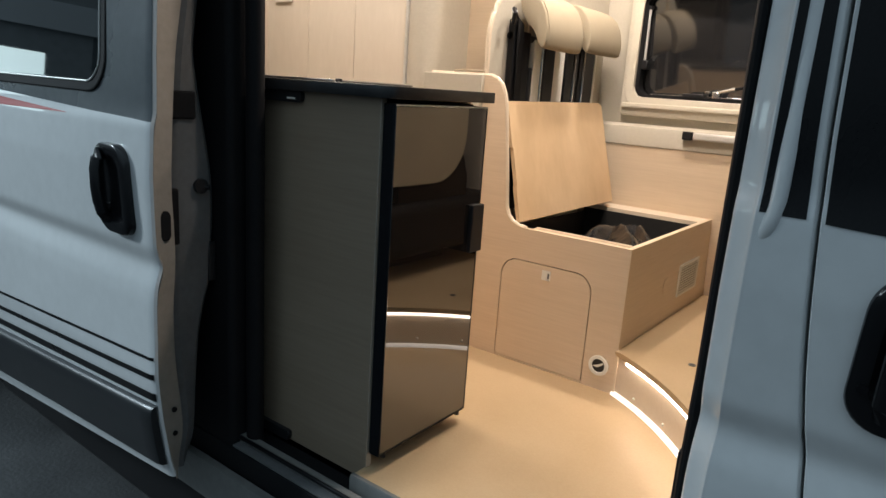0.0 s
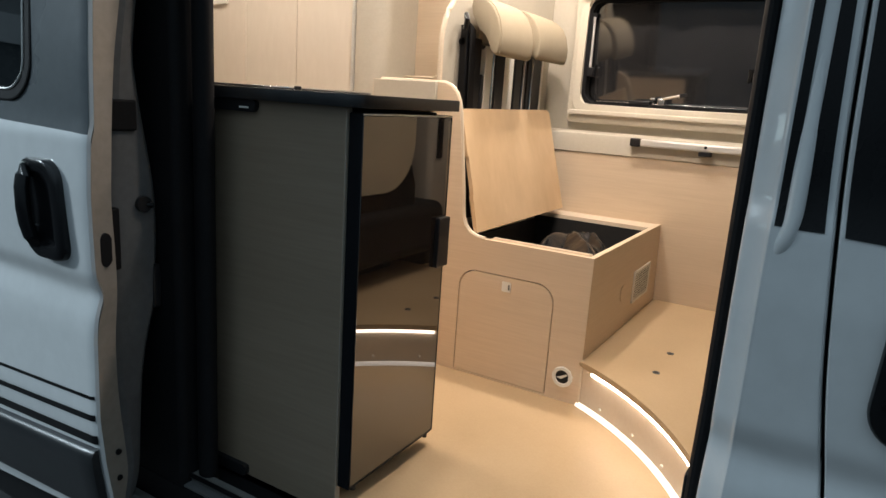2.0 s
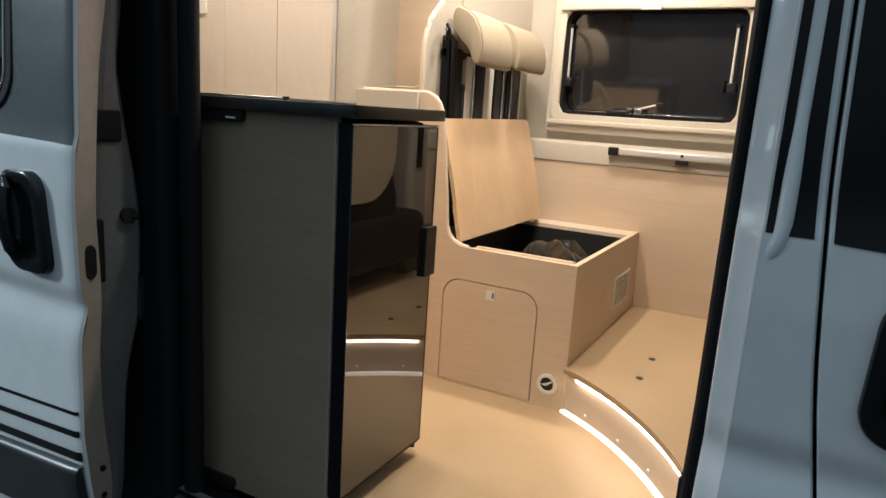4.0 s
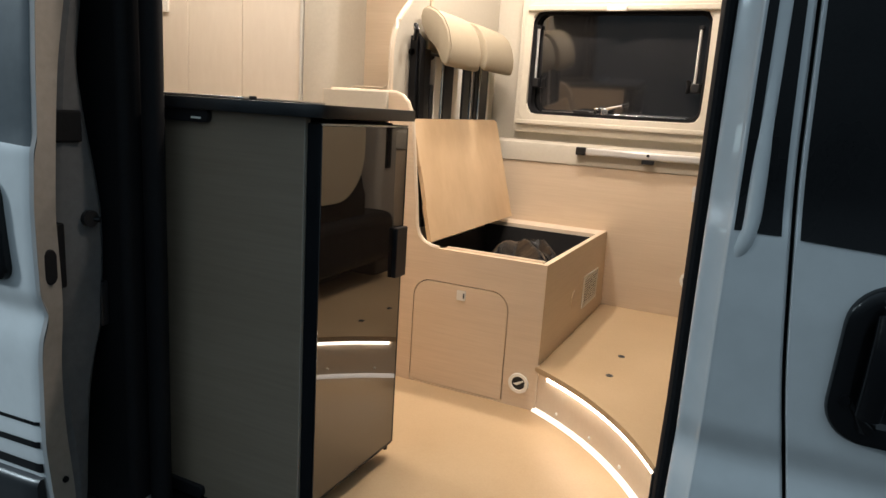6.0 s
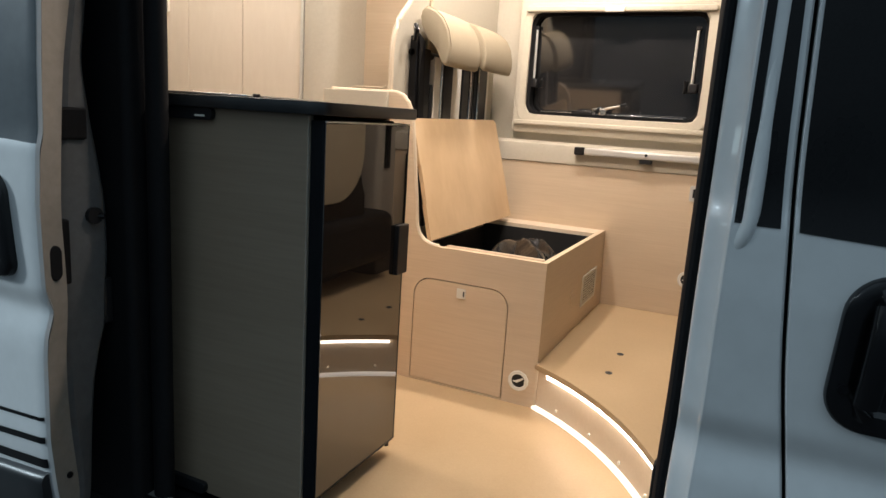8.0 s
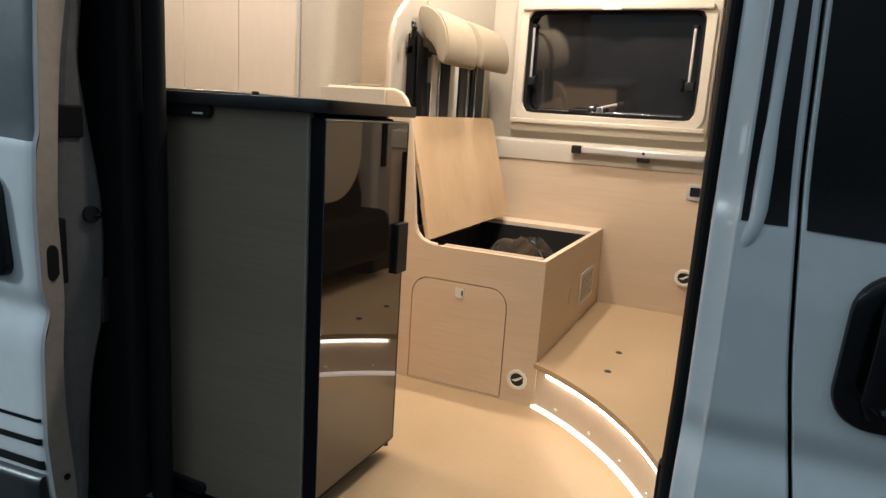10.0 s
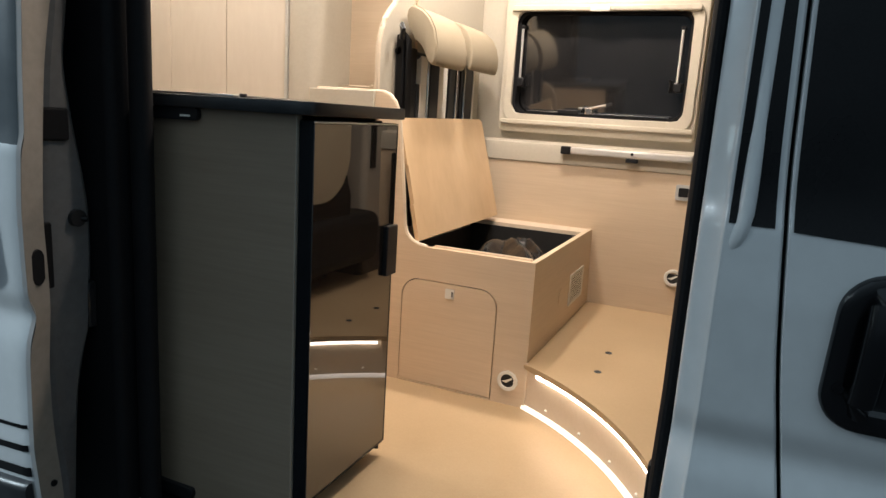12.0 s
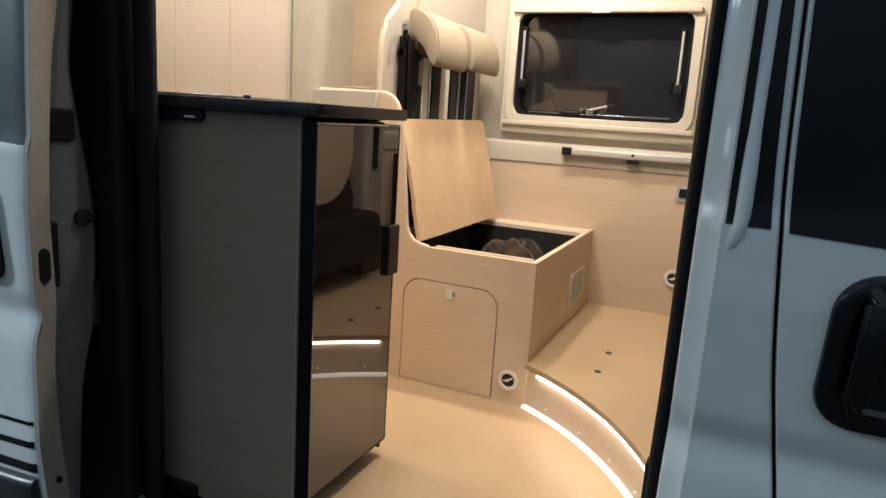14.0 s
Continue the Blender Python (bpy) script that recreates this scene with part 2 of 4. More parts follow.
def disc(axis, u, v, d0, d1, r, hole=0.0, n=28, bev=0.0):
    ring = lambda q: [(u + q * math.cos(2 * math.pi * k / n), v + q * math.sin(2 * math.pi * k / n)) for k in range(n)]
    return prism(axis, ring(r), d0, d1, (ring(hole),) if hole else (), bev)


def smooth(xs, ys, x, width=0.02):
    """A piecewise line with its corners rounded."""
    return sum(np.interp(x + k * width / 3, xs, ys) for k in range(-3, 4)) / 7


# ---- ground ----
bm = bmesh.new()
bmesh.ops.create_grid(bm, x_segments=40, y_segments=40, size=400)
for v in bm.verts:
    v.co.z = 0
solid("ground", bm, ASPHALT, "dark mottled asphalt of the parking yard", "ground")

# ---- shell of the van ----
CX, CY, R = -1.25, 0.10, 1.064
X0, X1, ROOF = -4.2, 1.5, 2.62
solid("floor", prism("z", [(X0, 0.196), (-1.026, 0.196), (-1.026, 0.138), (X1, 0.138), (X1, 1.95), (X0, 1.95)], FLOOR - 0.04, FLOOR), VINYL, "sand-coloured vinyl floor of the camper", "floor")
solid("ceiling", box(X0, X1, 0.05, 2.05, ROOF, ROOF + 0.04, 0), CREAM, "cream lined ceiling of the camper", "ceiling")



def wall_y(z):
    """The oak dado leans out towards the floor."""
    return WY + max(0.0, 1.062 - z) * 0.145


# far wall: oak dado, cream ledge, cream upper lining with the window opening
WY, UY = 1.876, 1.955
GX0, GX1, GZ0, GZ1 = -1.150, -0.447, 1.532, 1.945
solid("wall_far_lower", prism("x", [(WY, 1.322), (WY, 1.062), (wall_y(0.733), 0.733), (wall_y(0.56), 0.56), (2.0, 0.56), (1.99, 0.9), (WY + 0.03, 1.322)], X0, 0.0), OAK_X, "pale oak laminate wall panel below the window", "wall")
solid("wall_far_upper", prism("y", [(X0, 1.33), (0.0, 1.33), (0.0, ROOF), (X0, ROOF)], UY, UY + 0.07,
      (rrect(GX0 - 0.02, GX1 + 0.02, GZ0 - 0.02, GZ1 + 0.02, 0.06),)), CREAM, "cream lined upper side wall", "wall")
prof = [(1.878, 1.322), (1.870, 1.326), (1.870, 1.392), (1.873, 1.402), (1.882, 1.408), (1.93, 1.412), (1.96, 1.412), (1.96, 1.322)]
solid("wall_ledge", prism("x", prof, X0, 0.0), CREAM, "cream ledge running along the side wall", "trim")
solid("wall_cab_side_upper", box(0.0, X1, 1.93, 1.99, 1.121, ROOF, 0), CREAM, "beige upper trim of the driver's door side", "wall")
solid("wall_cab_side", box(0.0, X1, 1.93, 1.99, FLOOR - 0.02, 1.12, 0), DARKBOX, "dark driver's door side of the cab", "wall")
solid("wall_rear", box(X0 - 0.03, X0, 0.05, 2.05, FLOOR, ROOF, 0), OAK_Y, "oak laminate wall at the rear of the camper", "wall")
solid("wall_cab", box(X1, X1 + 0.03, 0.05, 2.05, FLOOR, ROOF, 0), DARKBOX, "dark closed-off front of the driver's cab", "wall")
solid("wall_near_rear", box(X0, -1.62, 0.06, 0.13, FLOOR - 0.1, ROOF, 0), CREAM, "cream lining of the near side wall", "wall")
solid("wall_near_front", box(-0.10, X1, 0.10, 0.13, FLOOR - 0.1, ROOF, 0), DARKBOX, "dark inner lining of the front door side", "wall")
solid("wall_header", box(-1.62, -0.10, 0.06, 0.13, 2.30, ROOF, 0), CREAM, "cream header above the sliding door opening", "wall")

# raised floor with a curved riser
ARC = [math.degrees(math.atan2(1.047 - CY, -0.737 - CX)) - i * (math.degrees(math.atan2(1.047 - CY, -0.737 - CX)) - 1) / 40 for i in range(41)]


def arc(r, z):
    return [Vector((CX + r * math.cos(radians(a)), CY + r * math.sin(radians(a)), z)) for a in ARC]


top = [(p.x, p.y) for p in arc(R - 0.013, 0)] + [(X1, 0.13), (X1, wall_y(0.733)), (-0.75, wall_y(0.733)), (-0.75, 1.05)]
step = thing("raised_floor", (-0.3, 1.2, FLOOR), "raised sand vinyl floor with a curved lit step", "floor", kind="structure")
part("step_top", prism("z", top, 0.715, 0.733, bev=0.007), VINYL, step)
part("riser", loft([arc(R, FLOOR), arc(R, 0.716), arc(R + 0.02, 0.716), arc(R + 0.02, FLOOR)], closed=False), EDGE, step, "oak laminate riser")
part("led_strip", loft([arc(R - 0.0005, 0.7020)[2:], arc(R - 0.009, 0.7025)[2:], arc(R - 0.0105, 0.7045)[2:], arc(R - 0.0105, 0.7130)[2:], arc(R - 0.0005, 0.7140)[2:]]), LED, step, "glowing warm led strip under the step edge")
part("base_trim", loft([arc(R - 0.001, FLOOR + 0.013), arc(R - 0.006, FLOOR + 0.011), arc(R - 0.011, FLOOR + 0.006), arc(R - 0.013, FLOOR + 0.001)]), FOOTGLOW, step, "trim at the foot of the step, given a glow for the led's light")
for a in (56, 47.2, 38.5, 30, 21):
    c = Vector((CX + (R - 0.001) * math.cos(radians(a)), CY + (R - 0.001) * math.sin(radians(a)), 0.612))
    b2 = bmesh.new()
    bmesh.ops.create_uvsphere(b2, u_segments=10, v_segments=6, radius=0.005, matrix=Matrix.Translation(c))
    part("screw_cap", b2, WHITE, step)
for x, y in ((-0.529, 1.286), (-0.527, 1.086)):
    s = part("floor_socket", disc("z", x, y, 0.7325, 0.7350, 0.0115, 0.008, 20), GREYTRIM, step, "flush table-leg socket")
    part("socket_hole", disc("z", x, y, 0.7326, 0.7340, 0.008, 0, 16), DARKBOX, s)

# ---- van body outside ----
van = thing("camper_van", (-0.8, 1.0, 0.0), "white camper van body with dark window band, side door open", "van")
# side section: how far the skin stands out at each height
SZ = [0.45, 0.508, 0.559, 0.673, 0.78, 0.962, 1.00, 1.050, 1.056, 1.095, 1.178, 1.268, 1.374, 1.40, 1.527, 1.669, 2.0, 2.4]
SY = [-0.10, -0.105, -0.118, -0.134, -0.143, -0.140, -0.136, -0.121, -0.121, -0.136, -0.138, -0.139, -0.133, -0.125, -0.121, -0.114, -0.085, -0.03]


def skin(z):
    return float(smooth(SZ, SY, z, 0.010))


def edge_x(z):
    return float(np.interp(z, [0.5, 0.95, 1.1], [-0.254, -0.250, -0.247]))


def seam_x(z):
    return float(smooth([0.5, 0.998, 1.176, 1.289, 1.452, 1.665, 2.4], [-0.03, -0.094, -0.122, -0.133, -0.146, -0.153, -0.172], z, 0.05))


BODY = 0.172
ZS = [0.45 + i * 0.01 for i in range(218)]


def pillar_row(z):
    e, s, y = edge_x(z), seam_x(z), skin(z) + BODY
    prof = [(e + 0.006, 0.125), (e - 0.0005, 0.1), (e - 0.001, y + 0.024), (e + 0.0005, y + 0.0195), (e + 0.004, y + 0.0165), (e + 0.009, y + 0.0145), (e + 0.0275, y + 0.0035), (e + 0.0295, y + 0.0015), (e + 0.0315, y - 0.0012),
            (e + 0.0335, y - 0.002), (e + 0.0365, y - 0.001), (s - 0.012, y - 0.001), (s - 0.006, y + 0.0005), (s - 0.003, y + 0.005), (s - 0.0018, y + 0.03)]
    return [Vector((u, v, z)) for u, v in prof]


part("side_pillar", loft([pillar_row(z) for z in ZS]), PAINT, van, "white painted pillar beside the opening")
part("shut_line", loft([[Vector((seam_x(z) - 0.006, skin(z) + BODY + 0.028, z)), Vector((seam_x(z) + 0.012, skin(z) + BODY + 0.028, z))] for z in ZS]), RUBBER, van, "dark shut line")


RIB = -0.190


def film_patch(a, b, z0, z1, off=0.0016, n=30):
    """A film laid on the pillar between two lines a(z) and b(z)."""
    rows = []
    for i in range(n + 1):
        z = z0 + (z1 - z0) * i / n
        y = skin(z) + BODY - 0.001 - off
        rows.append([Vector((a(z), y, z)), Vector(((a(z) + b(z)) / 2, y, z)), Vector((b(z), y, z))])
    return loft(rows)


part("window_film", film_patch(lambda z: edge_x(z) + 0.0368, lambda z: RIB - 0.008, 1.373, 2.36), BLACKFILM, van, "black film on the pillar")
part("window_film", film_patch(lambda z: RIB + 0.008, lambda z: seam_x(z) - 0.0135, 1.3715, 2.36), BLACKFILM, van, "black film on the pillar")


rib_path, rib_r = [], []
for i in range(100):
    z = 1.326 + i * 0.0105
    bend = max(0.0, (1.392 - z) / 0.066)
    flush = max(0.0, (1.365 - z) / 0.039)
    rib_path.append((RIB - 0.018 * bend ** 1.9, float(np.interp(z, [1.326, 1.45, 2.4], [skin(1.326), skin(1.45), skin(2.4)])) + BODY + 0.001 + 0.009 * flush ** 1.5, z))
    rib_r.append(0.0108 * (1 - 0.7 * flush ** 3))
part("pillar_rib", tube(rib_path, rib_r, 20, flat=0.95), PAINT, van, "raised white rib over the dark film")
part("door_seal", tube([(edge_x(z) - 0.010, 0.098, z) for z in ZS], 0.0125, 14, flat=1.9), RUBBER, van, "black rubber door seal")
part("lower_seal_block", box(-0.276, -0.250, 0.088, 0.118, 0.5, 0.972, 0.006), RUBBER, van, "black lower seal block")
part("pillar_buffer", tube([(-0.230, 0.078, 1.085), (-0.228, 0.076, 1.10), (-0.226, 0.075, 1.135), (-0.226, 0.076, 1.165), (-0.228, 0.078, 1.18)], [0.002, 0.007, 0.009, 0.007, 0.002], 10), RUBBER, van, "small black rubber buffer")
part("rear_pillar", prism("z", rrect(-1.70, -1.405, 0.06, 0.165, (0.01, 0.02, 0.02, 0.01)), 0.50, 2.38), RUBBER, van, "black lined pillar and seal behind the opening")
part("pillar_seal", tube([(-1.374, 0.112, 0.5 + i * 0.094) for i in range(21)], 0.026, 14, flat=0.8), RUBBER, van, "black rubber seal")
# sill
part("sill", prism("x", [(0.025, 0.36), (0.025, 0.455), (0.030, 0.468), (0.050, 0.470), (0.055, 0.36)], -4.25, -0.19), SILLGREY, van, "grey painted sill under the side door")
part("sill_channel", box(-1.7, -0.2, 0.056, 0.1745, 0.40, 0.533, 0.003), RUBBER, van, "black step channel")
part("sill_strip", prism("x", [(0.086, 0.534), (0.086, 0.549), (0.089, 0.555), (0.108, 0.556), (0.112, 0.552), (0.112, 0.534)], -1.436, -0.25), SILLGREY, van, "grey threshold strip")
part("sill_ledge", prism("x", [(0.060, 0.534), (0.060, 0.540), (0.0855, 0.540), (0.0855, 0.534)], -1.40, -0.25), GREYTRIM, van, "dark grey ledge below the threshold strip")
part("floor_edge", prism("x", [(0.124, 0.534), (0.124, 0.576), (0.128, 0.583), (0.137, 0.584), (0.137, 0.534)], -1.026, -0.25), SILLGREY, van, "grey edge strip of the floor")
part("lower_rail", tube([(-1.7, 0.085, 0.552), (-0.24, 0.085, 0.552)], 0.006, 10), STEEL, van, "black sliding door rail")
part("roof_skin", box(-4.3, 1.6, 0.05, 2.08, 2.67, 2.70, 0.01), PAINT, van, "white roof")
part("far_side_skin", prism("y", [(-4.3, 0.45), (1.6, 0.45), (1.6, 2.67), (-4.3, 2.67)], 2.05, 2.09, (rrect(GX0 - 0.03, GX1 + 0.03, GZ0 - 0.03, GZ1 + 0.03, 0.06),)), PAINT, van, "white outer skin of the far side")
part("near_side_skin", box(-4.3, -1.70, 0.03, 0.055, 0.5, 2.66, 0.004), PAINT, van, "white outer skin behind the door")
# Reaches lower than needed, to block sky light from the ground underneath.
part("underbody", box(-3.0, 1.0, 0.06, 1.99, 0.16, 0.399, 0.02), RUBBER, van, "dark underbody, deepened to keep light off the ground")


def wheel(x, y, parent):
    prof = [(0.20, -0.09), (0.30, -0.105), (0.335, -0.09), (0.345, -0.05), (0.345, 0.05), (0.335, 0.09), (0.30, 0.105), (0.20, 0.09)]
    rows = [[Vector((x + r * math.cos(2 * math.pi * k / 48), y + d, 0.345 + r * math.sin(2 * math.pi * k / 48))) for k in range(48)] for r, d in prof]
    w = part("wheel", loft(rows, closed=True), TYRE, parent, "black road tyre")
    dish = [(0.205, -0.085), (0.19, -0.088), (0.18, -0.06), (0.08, -0.045), (0.06, -0.07), (0.0, -0.072)]
    rows = [[Vector((x + r * math.cos(2 * math.pi * k / 32), y + d, 0.345 + r * math.sin(2 * math.pi * k / 32))) for k in range(32)] for r, d in dish]
    part("rim", loft(rows, closed=True), STEEL, w, "dark steel rim")


for x, y in ((-3.45, 0.28), (-3.45, 1.85), (1.1, 0.28), (1.1, 1.85)):
    wheel(x, y, van)

# ---- sliding door, pushed back along the side ----
slider = thing("sliding_door", (-2.0, -0.05, 0.5), "white sliding door slid open, dark window band and stripes", "van door")
DX0, DX1 = -2.62, -1.418
XS = [DX1, DX1 - 0.004, DX1 - 0.014] + [DX1 - 0.03 - i * 0.0328 for i in range(36)]
WX0, WX1, WZ0, WZ1 = -2.52, -1.611, 1.441, 2.04
dz = [0.50 + i * 0.00835 for i in range(219)]


def roll_edge(x):
    return 0.010 if x >= DX1 else 0.004 if x > DX1 - 0.01 else 0.0


def hem(x, z):
    """The lower edge of the door rises towards its front."""
    return z + (x - DX1) * 0.08 * min(1.0, max(0.0, (0.64 - z) / 0.1))


rows = [[Vector((x, skin(z) + roll_edge(x), hem(x, z) + 0.008)) for z in dz] for x in XS]
part("outer_skin", loft(rows, skip=lambda i, j: WX0 + 0.02 < XS[i] < WX1 - 0.02 and WZ0 + 0.02 < dz[j] < WZ1 - 0.03), PAINT, slider, "white painted door skin with a pressed crease")


def band_low(x):
    return 1.388 + max(0.0, -1.43 - x) * 0.038


def band_skin(x, z, off=0.002):
    return Vector((x, skin(z) - off + roll_edge(x), z))


bz = [i / 40 for i in range(41)]
bxs = XS[1:]
rows = [[band_skin(x, band_low(x) + (2.3 - band_low(x)) * t) for t in bz] for x in bxs]
part("dark_band", loft(rows, skip=lambda i, j: WX0 + 0.02 < bxs[i] < WX1 - 0.03 and WZ0 + 0.01 < band_low(bxs[i]) + (2.3 - band_low(bxs[i])) * bz[j] < WZ1 - 0.03), FILM, slider, "dark grey band round the door window")


def stripe(name, low, high, x0, x1, mat, label):
    rows = []
    for x in [c for c in bxs if x0 <= c <= x1] + [x1 - 1e-4] * (x1 < bxs[0]):
        a, b = low(x), high(x)
        rows.append([band_skin(x, a + (b - a) * k / 8, 0.0028) for k in range(9)])
    rows.sort(key=lambda r: r[0].x)
    return part(name, loft(rows), mat, slider, label)


for z0, slope, th in ((0.838, 0.052, 0.008), (0.792, 0.062, 0.014), (0.739, 0.062, 0.021)):
    stripe("stripe", lambda x: z0 - th / 2 + (x + 1.40) * slope, lambda x: z0 + th / 2 + (x + 1.40) * slope, DX0, DX1, BLACKFILM, "black pinstripe film")
stripe("swoosh", lambda x: 1.384 + (x + 1.81) * 0.015, lambda x: 1.385 + (x + 1.81) * -0.037, DX0, -1.81, RED, "red tapering swoosh film")
# window of the sliding door
win = part("door_window", prism("y", rrect(WX0, WX1, WZ0, WZ1, 0.09, 8), -0.094, -0.060, (rrect(WX0 + 0.026, WX1 - 0.026, WZ0 + 0.026, WZ1 - 0.026, 0.066, 8),), 0.004), RUBBER, slider, "black rubber window frame")
for v in win.data.vertices:
    v.co.y += (v.co.z - 1.468) * 0.06 - 0.036
pane = part("pane", prism("y", rrect(WX0 + 0.018, WX1 - 0.018, WZ0 + 0.018, WZ1 - 0.018, 0.06, 8), -0.094, -0.090), TINT, win, "dark tinted glass pane")
for v in pane.data.vertices:
    v.co.y += (v.co.z - 1.468) * 0.06 - 0.031
ring = rrect(WX0 + 0.025, WX1 - 0.025, WZ0 + 0.025, WZ1 - 0.025, 0.066, 8)
part("glazing_bead", tube([(u, -0.131 + (v - 1.468) * 0.06, v) for u, v in ring], 0.0025, 6), ALU, win, "thin bright glazing bead")
# lower cladding, its upper edge falling towards the rear
rows = []
for x in [DX1 - 0.0045, DX1 - 0.008, DX1 - 0.018] + [DX1 - 0.06 - i * 0.09 for i in range(13)]:
    up, low = 0.717 + (x - DX1) * 0.072, 0.550 + (x - DX1) * 0.082
    k = 0.0 if x > DX1 - 0.006 else 0.8 if x > DX1 - 0.01 else 1.0
    rows.append([Vector((x, skin(z) - o * k - 0.001, z)) for z, o in ((low, -0.003), (low + 0.001, 0.012), (low + 0.006, 0.018), (low + 0.044, 0.020), (up - 0.045, 0.020), (up - 0.018, 0.018), (up - 0.008, 0.013), (up - 0.003, 0.006), (up, -0.003))])
part("lower_cladding", loft(rows), CLAD, slider, "grey-black plastic protective cladding")
# leading edge of the door: white painted flange coloured as in shade, then grey trim
FZ = [0.50, 0.56, 0.62, 0.70, 0.78, 0.86, 0.95, 1.00, 1.03, 1.08, 1.15, 1.25, 1.33, 1.43, 1.55, 1.69, 2.0, 2.32]
MIDY = [-0.075, -0.070, -0.056, -0.062, -0.070, -0.074, -0.074, -0.07, -0.067, -0.064, -0.066, -0.070, -0.066, -0.060, -0.050, -0.028, 0.01, 0.05]
INY = [-0.040, -0.010, -0.004, 0.000, 0.006, 0.014, 0.034, 0.053, 0.047, 0.053, 0.058, 0.057, 0.046, 0.028, 0.012, 0.030, 0.06, 0.09]
fz = [0.50 + i * 0.02 for i in range(91)]
midy = lambda z: float(smooth(FZ, MIDY, z, 0.03))
iny = lambda z: float(smooth(FZ, INY, z, 0.03))
part("door_flange", loft([[Vector((DX1, skin(z) + 0.010, z)), Vector((DX1 - 0.001, skin(z) + 0.016, z)), Vector((DX1 - 0.006, (skin(z) + midy(z)) / 2, z)), Vector((DX1 - 0.010, midy(z) - 0.010, z)), Vector((DX1 - 0.040, midy(z) - 0.004, z))] for z in fz]), DOOREDGE_SHADED, slider, "folded edge of the white door, its shade put into the colour")
part("inner_trim", loft([[Vector((DX1 - 0.040, midy(z) + 0.002, z)), Vector((DX1 - 0.046, midy(z) + 0.012, z)), Vector((DX1 - 0.040, midy(z) + 0.024, z)), Vector((DX1 - 0.046, iny(z) - 0.014, z)), Vector((DX1 - 0.058, iny(z), z)), Vector((DX1 - 0.09, iny(z) + 0.006, z)), Vector((DX1 - 0.4, iny(z) + 0.008, z))] for z in fz]), GREYTRIM, slider, "grey inner door trim")
part("latch", prism("x", rrect(-0.112, -0.087, 1.118, 1.190, 0.012), DX1 - 0.03, DX1 - 0.003, bev=0.003), RUBBER, slider, "black oval latch opening")
part("latch_plate", box(DX1 - 0.045, DX1 - 0.024, -0.078, -0.052, 1.10, 1.235, 0.004), RUBBER, slider, "black latch plate")
part("hinge_pad", box(DX1 - 0.05, DX1 - 0.034, -0.062, 0.004, 1.395, 1.46, 0.005), RUBBER, slider, "black guide pad")
part("buffer", box(DX1 - 0.062, DX1 - 0.045, 0.036, 0.060, 0.985, 1.09, 0.006), PLASTIC, slider, "black rubber buffer")
part("dowel", tube([(DX1 - 0.06, 0.014, 1.235), (DX1 - 0.032, 0.014, 1.235)], 0.018, 14), PLASTIC, slider, "round door dowel")
part("dowel_pin", tube([(DX1 - 0.05, 0.012, 1.235), (DX1 - 0.026, 0.030, 1.232)], 0.006, 10), STEEL, slider)
for z in (0.690, 0.626):
    part("screw", tube([(DX1 - 0.02, -0.092, z), (DX1 - 0.003, -0.092, z)], 0.007, 10), STEEL, slider)


def door_handle(x0, x1, z0, z1, ysurf, parent, lean=-0.10, corner=0.045):
    """A recessed black handle: rounded plate with a raised rim, a deep cup and an upright grip."""
    zc = (z0 + z1) / 2

    def ring(dx0, dx1, dz0, dz1, y, r):
        return [Vector((u + lean * (v - zc), ysurf + y, v)) for u, v in rrect(x0 + dx0, x1 - dx1, z0 + dz0, z1 - dz1, r, 8)]

    rr = (0.05, 0.035, 0.05, corner)
    rings = [ring(0, 0, 0, 0, 0.012, rr), ring(0, 0, 0, 0, -0.010, rr), ring(0.002, 0.002, 0.002, 0.002, -0.0145, rr), ring(0.006, 0.006, 0.006, 0.006, -0.0165, tuple(q - 0.004 for q in rr)),
             ring(0.016, 0.016, 0.018, 0.016, -0.0175, tuple(q - 0.010 for q in rr)), ring(0.024, 0.026, 0.028, 0.026, -0.0160, tuple(q - 0.014 for q in rr)),
             ring(0.028, 0.034, 0.034, 0.032, -0.009, tuple(q - 0.018 for q in rr)), ring(0.034, 0.044, 0.042, 0.040, -0.0075, tuple(q - 0.022 for q in rr))]
    b = loft(rings, closed=True)
    b.verts.ensure_lookup_table()
    b.faces.new(b.verts[-len(rings[0]):])
    h = part("door_handle", b, GLOSSBLACK, parent, "black plastic recessed door handle")
    xg = x0 + (x1 - x0) * 0.29
    grip = [(xg + lean * (z - zc), ysurf + y, z) for y, z in ((-0.012, z0 + 0.030), (-0.024, z0 + 0.046), (-0.030, z0 + 0.075), (-0.032, zc), (-0.030, z1 - 0.06), (-0.025, z1 - 0.038), (-0.012, z1 - 0.022))]
    part("grip", tube(grip, 0.0165, 16, flat=0.8), GLOSSBLACK, h, "upright black grip")
    part("keyhole", disc("y", x0 + 0.019 - lean * 0.05, z0 + 0.058, ysurf - 0.0215, ysurf - 0.010, 0.0065), CHROME if lean < 0 else STEEL, h, "small metal lock cylinder")


door_handle(-1.630, -1.490, 1.122, 1.331, -0.140, slider)

# ---- front door ----
fdoor = thing("front_door", (0.4, 0.04, 0.5), "white front passenger door with black window band, closed", "van door")


def fdoor_row(z):
    s, y = seam_x(z), skin(z) + BODY
    return [Vector(p) for p in ((s + 0.0018, y + 0.03, z), (s + 0.002, y + 0.004, z), (s + 0.0028, y - 0.0004, z), (s + 0.0045, y - 0.002, z), (s + 0.0075, y - 0.0015, z), (0.0, y - 0.002, z), (0.25, y - 0.002, z), (0.6, y, z), (1.1, y + 0.01, z))]


